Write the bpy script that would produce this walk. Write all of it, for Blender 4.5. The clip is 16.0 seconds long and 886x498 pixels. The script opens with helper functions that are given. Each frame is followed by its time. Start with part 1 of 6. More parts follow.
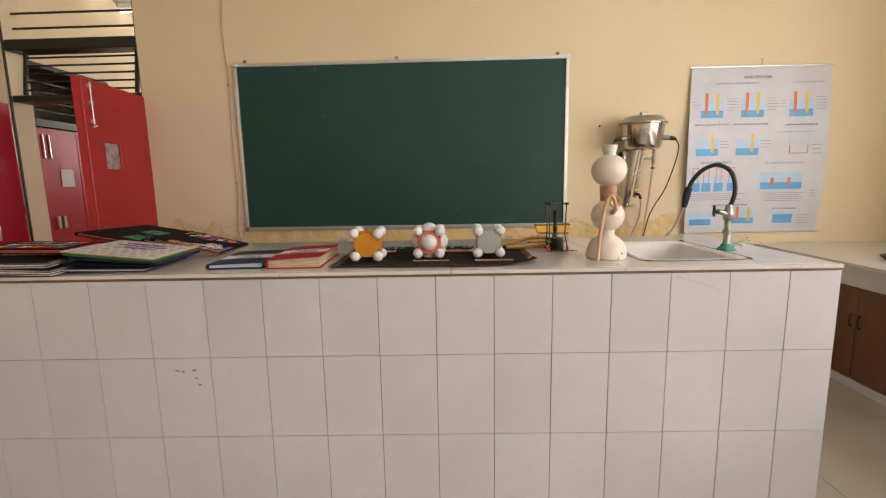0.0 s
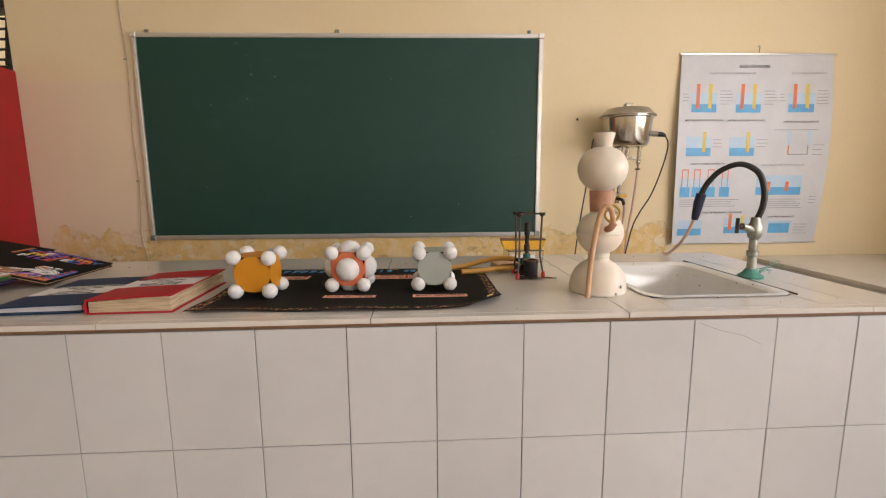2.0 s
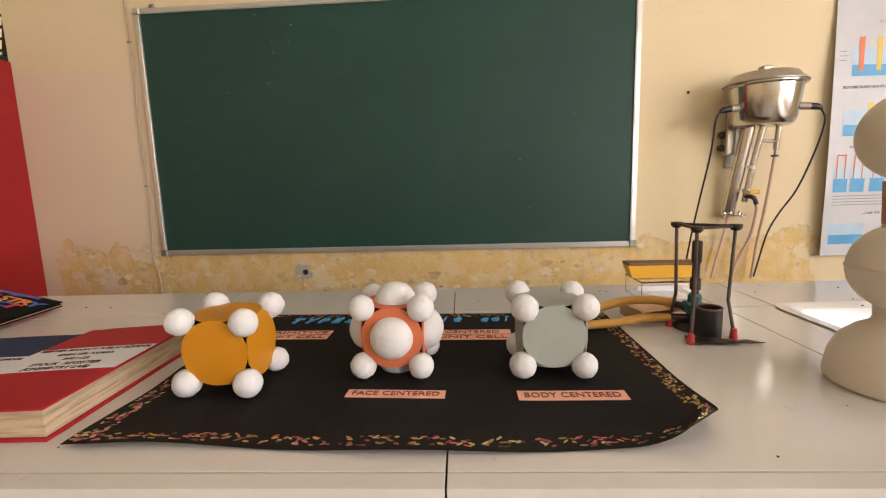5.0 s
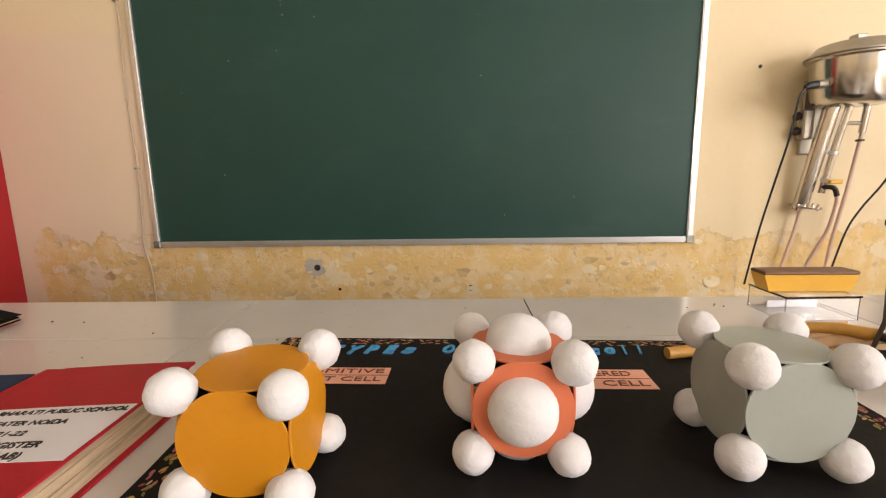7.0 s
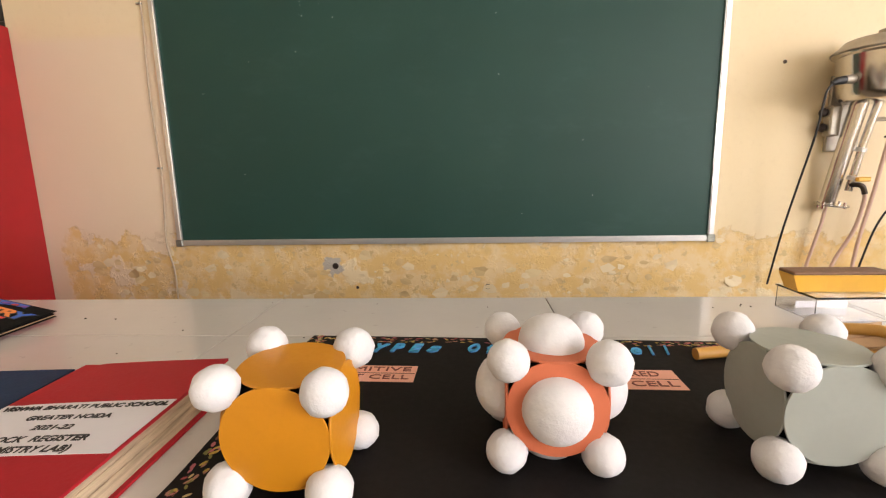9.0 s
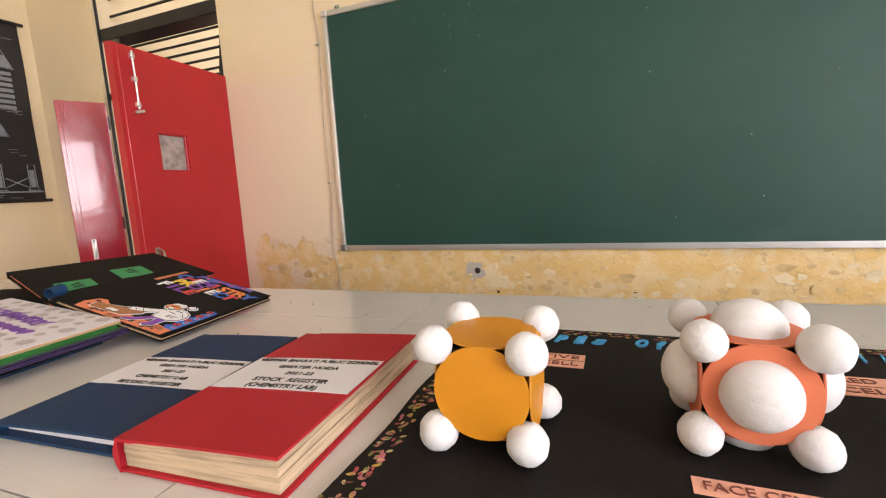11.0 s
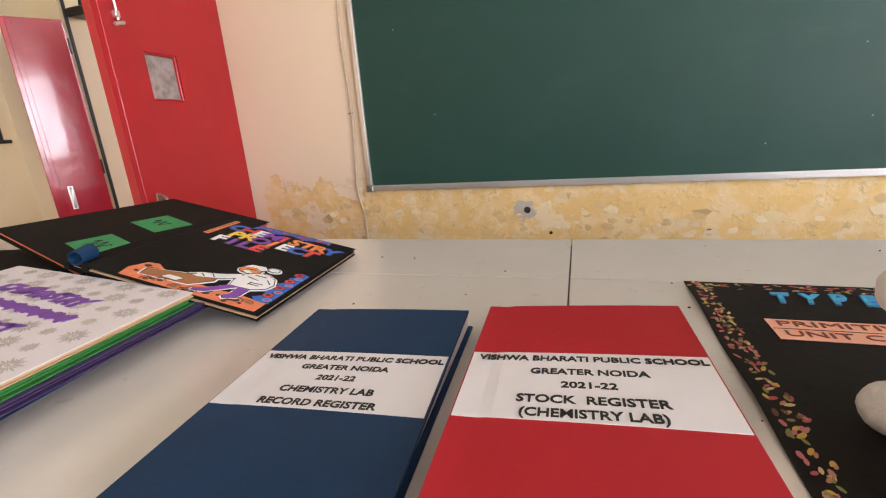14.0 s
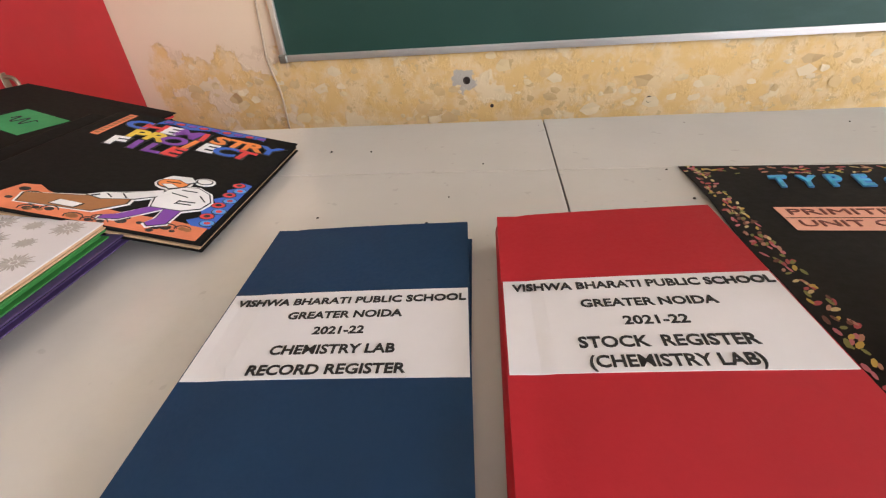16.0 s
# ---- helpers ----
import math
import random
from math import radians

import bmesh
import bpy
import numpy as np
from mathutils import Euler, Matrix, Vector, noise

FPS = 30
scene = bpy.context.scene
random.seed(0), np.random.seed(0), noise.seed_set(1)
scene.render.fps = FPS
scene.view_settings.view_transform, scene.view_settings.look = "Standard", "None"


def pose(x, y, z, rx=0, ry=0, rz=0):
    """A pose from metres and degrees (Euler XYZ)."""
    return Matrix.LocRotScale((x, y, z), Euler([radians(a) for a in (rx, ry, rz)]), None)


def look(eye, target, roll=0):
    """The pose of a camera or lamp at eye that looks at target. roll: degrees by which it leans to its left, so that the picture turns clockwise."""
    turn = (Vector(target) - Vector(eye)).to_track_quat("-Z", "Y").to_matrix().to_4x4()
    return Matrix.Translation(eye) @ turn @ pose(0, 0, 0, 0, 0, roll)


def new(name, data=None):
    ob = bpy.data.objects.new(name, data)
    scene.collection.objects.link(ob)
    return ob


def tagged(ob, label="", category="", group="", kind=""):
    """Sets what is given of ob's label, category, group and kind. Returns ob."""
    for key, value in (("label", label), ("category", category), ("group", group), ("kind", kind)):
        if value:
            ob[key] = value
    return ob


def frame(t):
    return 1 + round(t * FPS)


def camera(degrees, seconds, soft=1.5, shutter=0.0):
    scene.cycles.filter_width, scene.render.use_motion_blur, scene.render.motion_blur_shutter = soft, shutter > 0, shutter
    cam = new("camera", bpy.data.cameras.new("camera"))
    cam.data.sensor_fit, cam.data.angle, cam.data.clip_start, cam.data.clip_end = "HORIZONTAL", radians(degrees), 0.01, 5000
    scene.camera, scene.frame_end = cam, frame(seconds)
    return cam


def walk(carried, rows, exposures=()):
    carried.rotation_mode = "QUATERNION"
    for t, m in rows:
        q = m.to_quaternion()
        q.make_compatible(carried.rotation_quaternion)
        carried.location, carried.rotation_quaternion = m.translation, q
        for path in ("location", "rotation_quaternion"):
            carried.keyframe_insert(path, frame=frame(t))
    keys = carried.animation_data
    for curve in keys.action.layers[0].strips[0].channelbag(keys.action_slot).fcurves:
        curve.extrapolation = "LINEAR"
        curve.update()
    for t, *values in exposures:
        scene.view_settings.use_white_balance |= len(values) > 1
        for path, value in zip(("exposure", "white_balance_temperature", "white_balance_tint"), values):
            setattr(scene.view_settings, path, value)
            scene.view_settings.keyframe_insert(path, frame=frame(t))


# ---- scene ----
cam = camera(89.5, 16.0, soft=1.2)
PATH = [
    (0, (0.0777, -1.5027, 1.1959), (0.0120, 0.4744, 0.9016), -1.06),
    (0.5, (0.0707, -1.3576, 1.1910), (0.0893, 0.6181, 0.8803), -0.60),
    (1, (0.1117, -1.1948, 1.2012), (0.1613, 0.7800, 0.8886), -0.45),
    (1.5, (0.1741, -1.0677, 1.2007), (0.2392, 0.9078, 0.8956), -0.27),
    (2, (0.1855, -0.9743, 1.1967), (0.2494, 1.0030, 0.9030), -0.41),
    (2.5, (0.1665, -0.8428, 1.2098), (0.2282, 1.1404, 0.9590), -0.65),
    (3, (0.1359, -0.7455, 1.1920), (0.1875, 1.2397, 0.9548), -0.87),
    (5.5, (0.0414, -0.3210, 1.1824), (-0.1001, 1.6517, 0.8848), -1.74),
    (6, (-0.0207, -0.2547, 1.1757), (-0.1606, 1.7169, 0.8701), -1.72),
    (6.5, (-0.0599, -0.1983, 1.1678), (-0.1890, 1.7715, 0.8463), -1.52),
    (7, (-0.0820, -0.1456, 1.1744), (-0.1929, 1.8229, 0.8387), -1.09),
    (7.5, (-0.0877, -0.1144, 1.1887), (-0.1862, 1.8531, 0.8435), -0.98),
    (8, (-0.0950, -0.1028, 1.1894), (-0.1862, 1.8637, 0.8364), -1.10),
    (10.5, (-0.1160, -0.2374, 1.1545), (-0.6608, 1.6646, 0.8625), -2.63),
    (11, (-0.1507, -0.2109, 1.1575), (-0.8700, 1.6360, 0.8900), -3.28),
    (11.5, (-0.1489, -0.1581, 1.1631), (-1.0044, 1.6344, 0.9282), -3.32),
    (12, (-0.1865, -0.1507, 1.1534), (-1.0838, 1.6197, 0.9077), -3.09),
    (12.5, (-0.3141, -0.1782, 1.1495), (-1.1894, 1.5981, 0.8688), -2.91),
    (13, (-0.4206, -0.2006, 1.1422), (-1.1590, 1.6297, 0.8183), -2.79),
    (13.5, (-0.4686, -0.1761, 1.1371), (-1.1201, 1.6683, 0.7203), -3.35),
    (14, (-0.5184, -0.0976, 1.1386), (-1.1363, 1.7278, 0.6039), -4.40),
    (14.5, (-0.5424, -0.0518, 1.1203), (-1.0928, 1.7491, 0.4467), -4.43),
    (15, (-0.5742, -0.0367, 1.1317), (-0.9700, 1.7715, 0.3742), -4.15),
    (15.5, (-0.5981, -0.0291, 1.1373), (-0.9086, 1.7472, 0.2723), -4.10),
    (16, (-0.6148, -0.0212, 1.1454), (-0.8902, 1.6475, 0.0778), -4.56),
]
walk(cam, [(t, look(eye, target, roll)) for t, eye, target, roll in PATH],
     exposures=((0.0, -0.46, 6550, 12), (3.2, -0.46, 6550, 12), (5.5, -0.08, 6700, 12.5), (8.2, 0.18, 6500, 12.5), (10.5, 0.36, 6250, 12.5), (16.0, 0.50, 5850, 13)))


# ---- world and light ----
world = bpy.data.worlds.new("daylight")
scene.world = world
world.use_nodes = True
wn = world.node_tree
sky = wn.nodes.new("ShaderNodeTexSky")
sky.sky_type, sky.sun_disc = "NISHITA", False
sky.sun_elevation, sky.sun_rotation = radians(48), radians(120)
wn.links.new(sky.outputs[0], wn.nodes["Background"].inputs[0])
wn.nodes["Background"].inputs[1].default_value = 0.12


def area_lamp(name, place, target, wide, high, watts, colour):
    data = bpy.data.lights.new(name, "AREA")
    data.shape, data.size, data.size_y = "RECTANGLE", wide, high
    data.energy, data.color = watts, colour
    ob = new(name, data)
    ob.matrix_world = look(place, target)
    return ob


sun_data = bpy.data.lights.new("sun", "SUN")
sun_data.energy, sun_data.angle, sun_data.color = 2.0, radians(0.5), (1.0, 0.95, 0.88)
sun = new("sun", sun_data)
sun.matrix_world = look((8, 14, 20), (0, 0, 0))

DAY = (1.0, 0.955, 0.945)
# skylight that enters by the windows of the side wall, the passage and, added, the rear wall
for wy, watts in ((-3.90, 104), (-2.05, 94), (-0.20, 46)):
    area_lamp("window_light", (3.375, wy, 1.75), (0, wy, 1.45), 1.3, 1.35, watts, DAY)
# rear windows are unseen, added to light the counter's front
for wx in (-2.4, -0.4, 1.6):
    area_lamp("window_light", (wx, -6.10, 1.75), (wx, 0, 1.4), 1.3, 1.35, 4, DAY)
area_lamp("passage_light", (-2.2, 4.62, 2.0), (-2.6, 2.0, 1.2), 1.5, 1.2, 44, DAY)


# ---- materials ----
def mix_colour(nt, fac, a, b, mode="MIX"):
    n = nt.nodes.new("ShaderNodeMix")
    n.data_type, n.blend_type = "RGBA", mode
    for socket, value in ((n.inputs[0], fac), (n.inputs[6], a), (n.inputs[7], b)):
        if isinstance(value, (int, float)):
            socket.default_value = value
        elif isinstance(value, tuple):
            socket.default_value = (*value[:3], 1)
        else:
            nt.links.new(value, socket)
    return n.outputs[2]


def math_node(nt, op, a, b=0.0, clamp=False):
    n = nt.nodes.new("ShaderNodeMath")
    n.operation, n.use_clamp = op, clamp
    for socket, value in ((n.inputs[0], a), (n.inputs[1], b)):
        if isinstance(value, (int, float)):
            socket.default_value = value
        else:
            nt.links.new(value, socket)
    return n.outputs[0]


def ramp_between(nt, value, low, high):
    n = nt.nodes.new("ShaderNodeMapRange")
    n.interpolation_type = "SMOOTHSTEP"
    nt.links.new(value, n.inputs[0])
    n.inputs[1].default_value, n.inputs[2].default_value = low, high
    return n.outputs[0]


def noise_value(nt, vector, scale, detail=4.0, rough=0.55, stretch=None):
    if stretch:
        m = nt.nodes.new("ShaderNodeMapping")
        nt.links.new(vector, m.inputs[0])
        m.inputs[3].default_value = stretch
        vector = m.outputs[0]
    n = nt.nodes.new("ShaderNodeTexNoise")
    nt.links.new(vector, n.inputs["Vector"])
    n.inputs["Scale"].default_value, n.inputs["Detail"].default_value = scale, detail
    n.inputs["Roughness"].default_value = rough
    return n.outputs[0]


def start_material(name):
    m = bpy.data.materials.new(name)
    m.use_nodes = True
    nt = m.node_tree
    bsdf = nt.nodes["Principled BSDF"]
    tc = nt.nodes.new("ShaderNodeTexCoord")
    return m, nt, bsdf, tc.outputs["Object"]


def add_bump(nt, bsdf, height, strength, distance=0.01):
    b = nt.nodes.new("ShaderNodeBump")
    b.inputs["Strength"].default_value, b.inputs["Distance"].default_value = strength, distance
    nt.links.new(height, b.inputs["Height"])
    nt.links.new(b.outputs[0], bsdf.inputs["Normal"])


def surface(name, colour, rough=0.5, metal=0.0, dark=0.8, big=3.0, fine=60.0, bump=0.15, dist=0.002,
            stretch=None, spread=0.0, coat=0.0, spec=0.5, speck=0.0, placed=False):
    """A painted, plastic, metal or paper surface with broad and fine variation of tone, gloss and relief."""
    m, nt, bsdf, vec = start_material(name)
    if placed:
        vec = nt.nodes.new("ShaderNodeNewGeometry").outputs["Position"]
    broad = noise_value(nt, vec, big, 4, 0.6, stretch)
    grain = noise_value(nt, vec, fine, 3, 0.6, stretch)
    shade = tuple(c * dark for c in colour)
    col = mix_colour(nt, ramp_between(nt, broad, 0.35, 0.7), colour, shade)
    col = mix_colour(nt, math_node(nt, "MULTIPLY", ramp_between(nt, grain, 0.4, 0.75), 0.35), col, shade)
    if speck:
        spots = ramp_between(nt, noise_value(nt, vec, fine * 0.6, 2, 0.5), 0.70, 0.74)
        col = mix_colour(nt, math_node(nt, "MULTIPLY", spots, speck), col, (0.08, 0.06, 0.04))
    if spread:
        info = nt.nodes.new("ShaderNodeObjectInfo")
        hsv = nt.nodes.new("ShaderNodeHueSaturation")
        nt.links.new(math_node(nt, "ADD", math_node(nt, "MULTIPLY", info.outputs["Random"], spread), 1 - spread / 2), hsv.inputs["Value"])
        nt.links.new(col, hsv.inputs["Color"])
        col = hsv.outputs[0]
    nt.links.new(col, bsdf.inputs["Base Color"])
    r = math_node(nt, "ADD", math_node(nt, "MULTIPLY", grain, 0.16), rough - 0.08, True)
    nt.links.new(r, bsdf.inputs["Roughness"])
    bsdf.inputs["Metallic"].default_value = metal
    bsdf.inputs["Specular IOR Level"].default_value = spec
    bsdf.inputs["Coat Weight"].default_value = coat
    if bump:
        add_bump(nt, bsdf, math_node(nt, "ADD", grain, math_node(nt, "MULTIPLY", broad, 0.6)), bump, dist)
    return m


def wall_paint(name, damp):
    """Cream distemper; with damp, an ochre band near the floor where the paint has peeled."""
    m, nt, bsdf, vec = start_material(name)
    geo = nt.nodes.new("ShaderNodeNewGeometry")
    pos = geo.outputs["Position"]
    sep = nt.nodes.new("ShaderNodeSeparateXYZ")
    nt.links.new(pos, sep.inputs[0])
    x, z = sep.outputs[0], sep.outputs[2]
    broad, grain = noise_value(nt, pos, 1.3, 5, 0.6), noise_value(nt, pos, 45, 4, 0.6)
    cream, pale = (0.80, 0.66, 0.42), (0.82, 0.69, 0.47)
    col = mix_colour(nt, ramp_between(nt, broad, 0.35, 0.7), cream, pale)
    col = mix_colour(nt, math_node(nt, "MULTIPLY", ramp_between(nt, grain, 0.5, 0.8), 0.25), col, (0.70, 0.56, 0.35))
    height = math_node(nt, "MULTIPLY", grain, 0.12)
    if damp:
        # a paler repainted panel beside the doorway
        left = ramp_between(nt, math_node(nt, "ADD", x, math_node(nt, "MULTIPLY", broad, 0.10)), -1.40, -1.46)
        low = ramp_between(nt, math_node(nt, "ADD", z, math_node(nt, "MULTIPLY", broad, 0.06)), 1.85, 1.80)
        col = mix_colour(nt, math_node(nt, "MULTIPLY", left, low), col, (0.80, 0.66, 0.48))
        # damp band
        ragged = noise_value(nt, pos, 7.0, 6, 0.65)
        edge = math_node(nt, "ADD", z, math_node(nt, "MULTIPLY", ragged, 0.34))
        band = ramp_between(nt, edge, 1.075, 1.055)
        ends = math_node(nt, "MULTIPLY",
                         ramp_between(nt, math_node(nt, "ADD", x, math_node(nt, "MULTIPLY", ragged, 0.2)), -2.02, -1.99),
                         ramp_between(nt, math_node(nt, "ADD", x, math_node(nt, "MULTIPLY", ragged, 1.0)), 2.25, 2.2))
        band = math_node(nt, "MULTIPLY", band, ends)
        patch = noise_value(nt, pos, 11.0, 5, 0.62)
        ochre = mix_colour(nt, ramp_between(nt, patch, 0.42, 0.62), (0.78, 0.55, 0.23), (0.81, 0.63, 0.36))
        ochre = mix_colour(nt, ramp_between(nt, noise_value(nt, pos, 26, 4, 0.6), 0.60, 0.66), ochre, (0.66, 0.49, 0.25))
        worn = math_node(nt, "MULTIPLY", band, ramp_between(nt, noise_value(nt, pos, 4.5, 4, 0.6), 0.60, 0.56))
        col = mix_colour(nt, worn, col, ochre)
        tide = math_node(nt, "MULTIPLY", ramp_between(nt, edge, 1.078, 1.062), ramp_between(nt, edge, 1.035, 1.058))
        col = mix_colour(nt, math_node(nt, "MULTIPLY", math_node(nt, "MULTIPLY", tide, ends), 0.22), col, (0.50, 0.34, 0.16))
        # bare plaster where a fixing was torn out
        bare = nt.nodes.new("ShaderNodeVectorMath")
        bare.operation = "DISTANCE"
        nt.links.new(pos, bare.inputs[0])
        bare.inputs[1].default_value = (-0.785, 1.826, 0.755)
        hole = ramp_between(nt, math_node(nt, "ADD", bare.outputs["Value"], math_node(nt, "MULTIPLY", noise_value(nt, pos, 30, 3), 0.07)), 0.085, 0.075)
        col = mix_colour(nt, hole, col, (0.50, 0.46, 0.41))
        blister = ramp_between(nt, noise_value(nt, pos, 16, 6, 0.7), 0.5, 0.62)
        height = math_node(nt, "ADD", height, math_node(nt, "MULTIPLY", math_node(nt, "MULTIPLY", band, blister), 1.0))
        height = math_node(nt, "ADD", height, math_node(nt, "MULTIPLY", worn, -0.5))
    else:
        height = math_node(nt, "ADD", height, math_node(nt, "MULTIPLY", broad, 0.2))
    nt.links.new(col, bsdf.inputs["Base Color"])
    bsdf.inputs["Roughness"].default_value = 0.72
    bsdf.inputs["Specular IOR Level"].default_value = 0.3
    add_bump(nt, bsdf, height, 0.42, 0.006)
    return m


def slate_material():
    m, nt, bsdf, vec = start_material("chalkboard_green")
    smear = noise_value(nt, vec, 2.2, 6, 0.7, (1.0, 1.0, 2.4))
    cloud = noise_value(nt, vec, 0.9, 3, 0.5)
    dust = noise_value(nt, vec, 160, 2, 0.6)
    col = mix_colour(nt, ramp_between(nt, cloud, 0.3, 0.75), (0.013, 0.053, 0.041), (0.019, 0.066, 0.052))
    col = mix_colour(nt, math_node(nt, "MULTIPLY", ramp_between(nt, smear, 0.50, 0.80), 0.40), col, (0.048, 0.100, 0.086))
    col = mix_colour(nt, math_node(nt, "MULTIPLY", ramp_between(nt, dust, 0.72, 0.8), 0.25), col, (0.12, 0.16, 0.15))
    nt.links.new(col, bsdf.inputs["Base Color"])
    nt.links.new(math_node(nt, "ADD", math_node(nt, "MULTIPLY", smear, 0.2), 0.42), bsdf.inputs["Roughness"])
    bsdf.inputs["Specular IOR Level"].default_value = 0.35
    add_bump(nt, bsdf, dust, 0.08, 0.001)
    return m


def island_material(name, colours, rough=0.8):
    m, nt, bsdf, vec = start_material(name)
    geo = nt.nodes.new("ShaderNodeNewGeometry")
    cr = nt.nodes.new("ShaderNodeValToRGB")
    cr.color_ramp.interpolation = "CONSTANT"
    while len(cr.color_ramp.elements) < len(colours):
        cr.color_ramp.elements.new(0.5)
    for i, (e, c) in enumerate(zip(cr.color_ramp.elements, colours)):
        e.position, e.color = i / len(colours), (*c, 1)
    nt.links.new(geo.outputs["Random Per Island"], cr.inputs[0])
    nt.links.new(cr.outputs[0], bsdf.inputs["Base Color"])
    bsdf.inputs["Roughness"].default_value = rough
    return m


def glass_material(name, tint=(1, 1, 1), rough=0.02):
    m, nt, bsdf, vec = start_material(name)
    bsdf.inputs["Base Color"].default_value = (*tint, 1)
    bsdf.inputs["Transmission Weight"].default_value = 1
    bsdf.inputs["IOR"].default_value = 1.45
    nt.links.new(math_node(nt, "ADD", math_node(nt, "MULTIPLY", noise_value(nt, vec, 30, 2), 0.05), rough), bsdf.inputs["Roughness"])
    return m


WALL_DAMP, WALL = wall_paint("wall_paint_damp", True), wall_paint("wall_paint", False)
SLATE = slate_material()
CEILING = surface("ceiling_white", (0.80, 0.79, 0.75), 0.8, dark=0.93, big=1.5, fine=80)
FLOOR_TILE = surface("floor_tile", (0.46, 0.40, 0.32), 0.22, dark=0.85, big=1.2, fine=120, bump=0.04, spread=0.08, placed=True)
GROUT = surface("grout", (0.16, 0.13, 0.10), 0.9, dark=0.6, big=6, fine=90)
TILE = surface("glazed_white_tile", (0.58, 0.575, 0.58), 0.17, dark=0.90, big=1.4, fine=26, bump=0.05, dist=0.001, spread=0.05, coat=0.2, placed=True)
SLAB = surface("polished_cream_slab", (0.66, 0.62, 0.575), 0.12, dark=0.93, big=3, fine=90, bump=0.02, dist=0.0006, spread=0.03, speck=0.12, placed=True)
CERAMIC = surface("sink_ceramic", (0.78, 0.77, 0.75), 0.12, dark=0.93, big=4, fine=40, bump=0.02)
RED_DOOR = surface("door_red_paint", (0.44, 0.010, 0.018), 0.40, dark=0.86, big=2.5, fine=24, bump=0.18, dist=0.002, coat=0.1)
WORN_STEEL = surface("worn_handle_steel", (0.30, 0.22, 0.15), 0.45, metal=0.5, dark=0.7, big=20)
RED_GLOSS = surface("door_red_gloss", (0.46, 0.018, 0.040), 0.20, dark=0.85, big=2.2, fine=9, bump=0.6, dist=0.004, coat=0.35)
BLACK_IRON = surface("black_enamel", (0.018, 0.017, 0.016), 0.42, dark=0.6, big=8, fine=70, bump=0.2)
ALU = surface("aluminium", (0.76, 0.75, 0.73), 0.36, 0.85, dark=0.85, big=10, fine=140, bump=0.08, stretch=(0.15, 1, 1))
STEEL = surface("stainless_steel", (0.66, 0.63, 0.59), 0.20, 1.0, dark=0.82, big=9, fine=90, bump=0.05, stretch=(1, 1, 0.1))
STEEL_DULL = surface("dulled_lid_metal", (0.46, 0.42, 0.35), 0.46, 0.75, dark=0.8, big=9, fine=120, bump=0.1)
DARK_METAL = surface("rusty_dark_iron", (0.075, 0.055, 0.045), 0.5, 0.7, dark=0.5, big=14, fine=130, bump=0.4)
TRIPOD_IRON = surface("grey_iron_rod", (0.16, 0.13, 0.115), 0.42, 0.75, dark=0.6, big=14, fine=120, bump=0.25)
BRASS = surface("brass_tap", (0.62, 0.42, 0.16), 0.35, 0.9, dark=0.75, big=20, fine=120)
TAP_GREY = surface("weathered_tap_metal", (0.42, 0.43, 0.38), 0.42, 0.8, dark=0.6, big=25, fine=150, bump=0.3)
VERDIGRIS = surface("verdigris", (0.10, 0.33, 0.27), 0.7, 0.2, dark=0.6, big=30, fine=150, bump=0.4)
TEAL = surface("teal_casting", (0.035, 0.13, 0.12), 0.5, 0.2, dark=0.6, big=20, fine=90, bump=0.3)
RUBBER = surface("black_rubber", (0.016, 0.016, 0.017), 0.45, dark=0.7, big=12, fine=90)
NAVY_RUBBER = surface("navy_nozzle", (0.010, 0.016, 0.050), 0.4, dark=0.8)
HOSE_TAN = surface("tan_rubber_hose", (0.60, 0.36, 0.20), 0.45, dark=0.85, big=20, fine=90)
HOSE_ORANGE = surface("orange_gas_hose", (0.62, 0.32, 0.06), 0.42, dark=0.85, big=14, fine=80)
HOSE_PINK = surface("pale_pink_hose", (0.72, 0.50, 0.40), 0.45, dark=0.9, big=14, fine=80)
WIRE_CREAM = surface("cream_wire", (0.62, 0.50, 0.36), 0.5, dark=0.8, big=20)
RED_CAP = surface("red_rubber_cap", (0.60, 0.05, 0.05), 0.5, dark=0.85, big=30)
YELLOW_PLASTIC = surface("yellow_plastic", (0.78, 0.42, 0.03), 0.4, dark=0.85, big=8, fine=50)
BROWN_RIM = surface("brown_rim", (0.20, 0.10, 0.05), 0.6, dark=0.7, big=12)
MILKY = surface("frosted_milky_plastic", (0.72, 0.64, 0.54), 0.42, dark=0.93, big=9, fine=70, bump=0.05)
for s_name, s_value in (("Subsurface Weight", 0.25), ("Subsurface Scale", 0.02)):
    MILKY.node_tree.nodes["Principled BSDF"].inputs[s_name].default_value = s_value
CORK = surface("brown_rubber_bung", (0.52, 0.27, 0.17), 0.7, dark=0.7, big=25, fine=90, bump=0.3)
FOAM = surface("white_foam", (0.72, 0.71, 0.71), 0.78, dark=0.92, big=30, fine=170, bump=0.5, dist=0.0018)
ORANGE_CARD = surface("orange_glitter_card", (0.60, 0.24, 0.006), 0.48, dark=0.9, big=8, fine=220, bump=0.12, dist=0.0006)
CORAL_CARD = surface("coral_card", (0.62, 0.16, 0.068), 0.6, dark=0.9, big=8, fine=160, bump=0.12, dist=0.0006)
GREY_CARD = surface("grey_green_card", (0.36, 0.385, 0.34), 0.5, dark=0.9, big=8, fine=160, bump=0.1, dist=0.0006)
BLACK_PAPER = surface("black_chart_paper", (0.011, 0.009, 0.008), 0.72, dark=0.75, big=5, fine=120, bump=0.2, dist=0.001, spec=0.18)
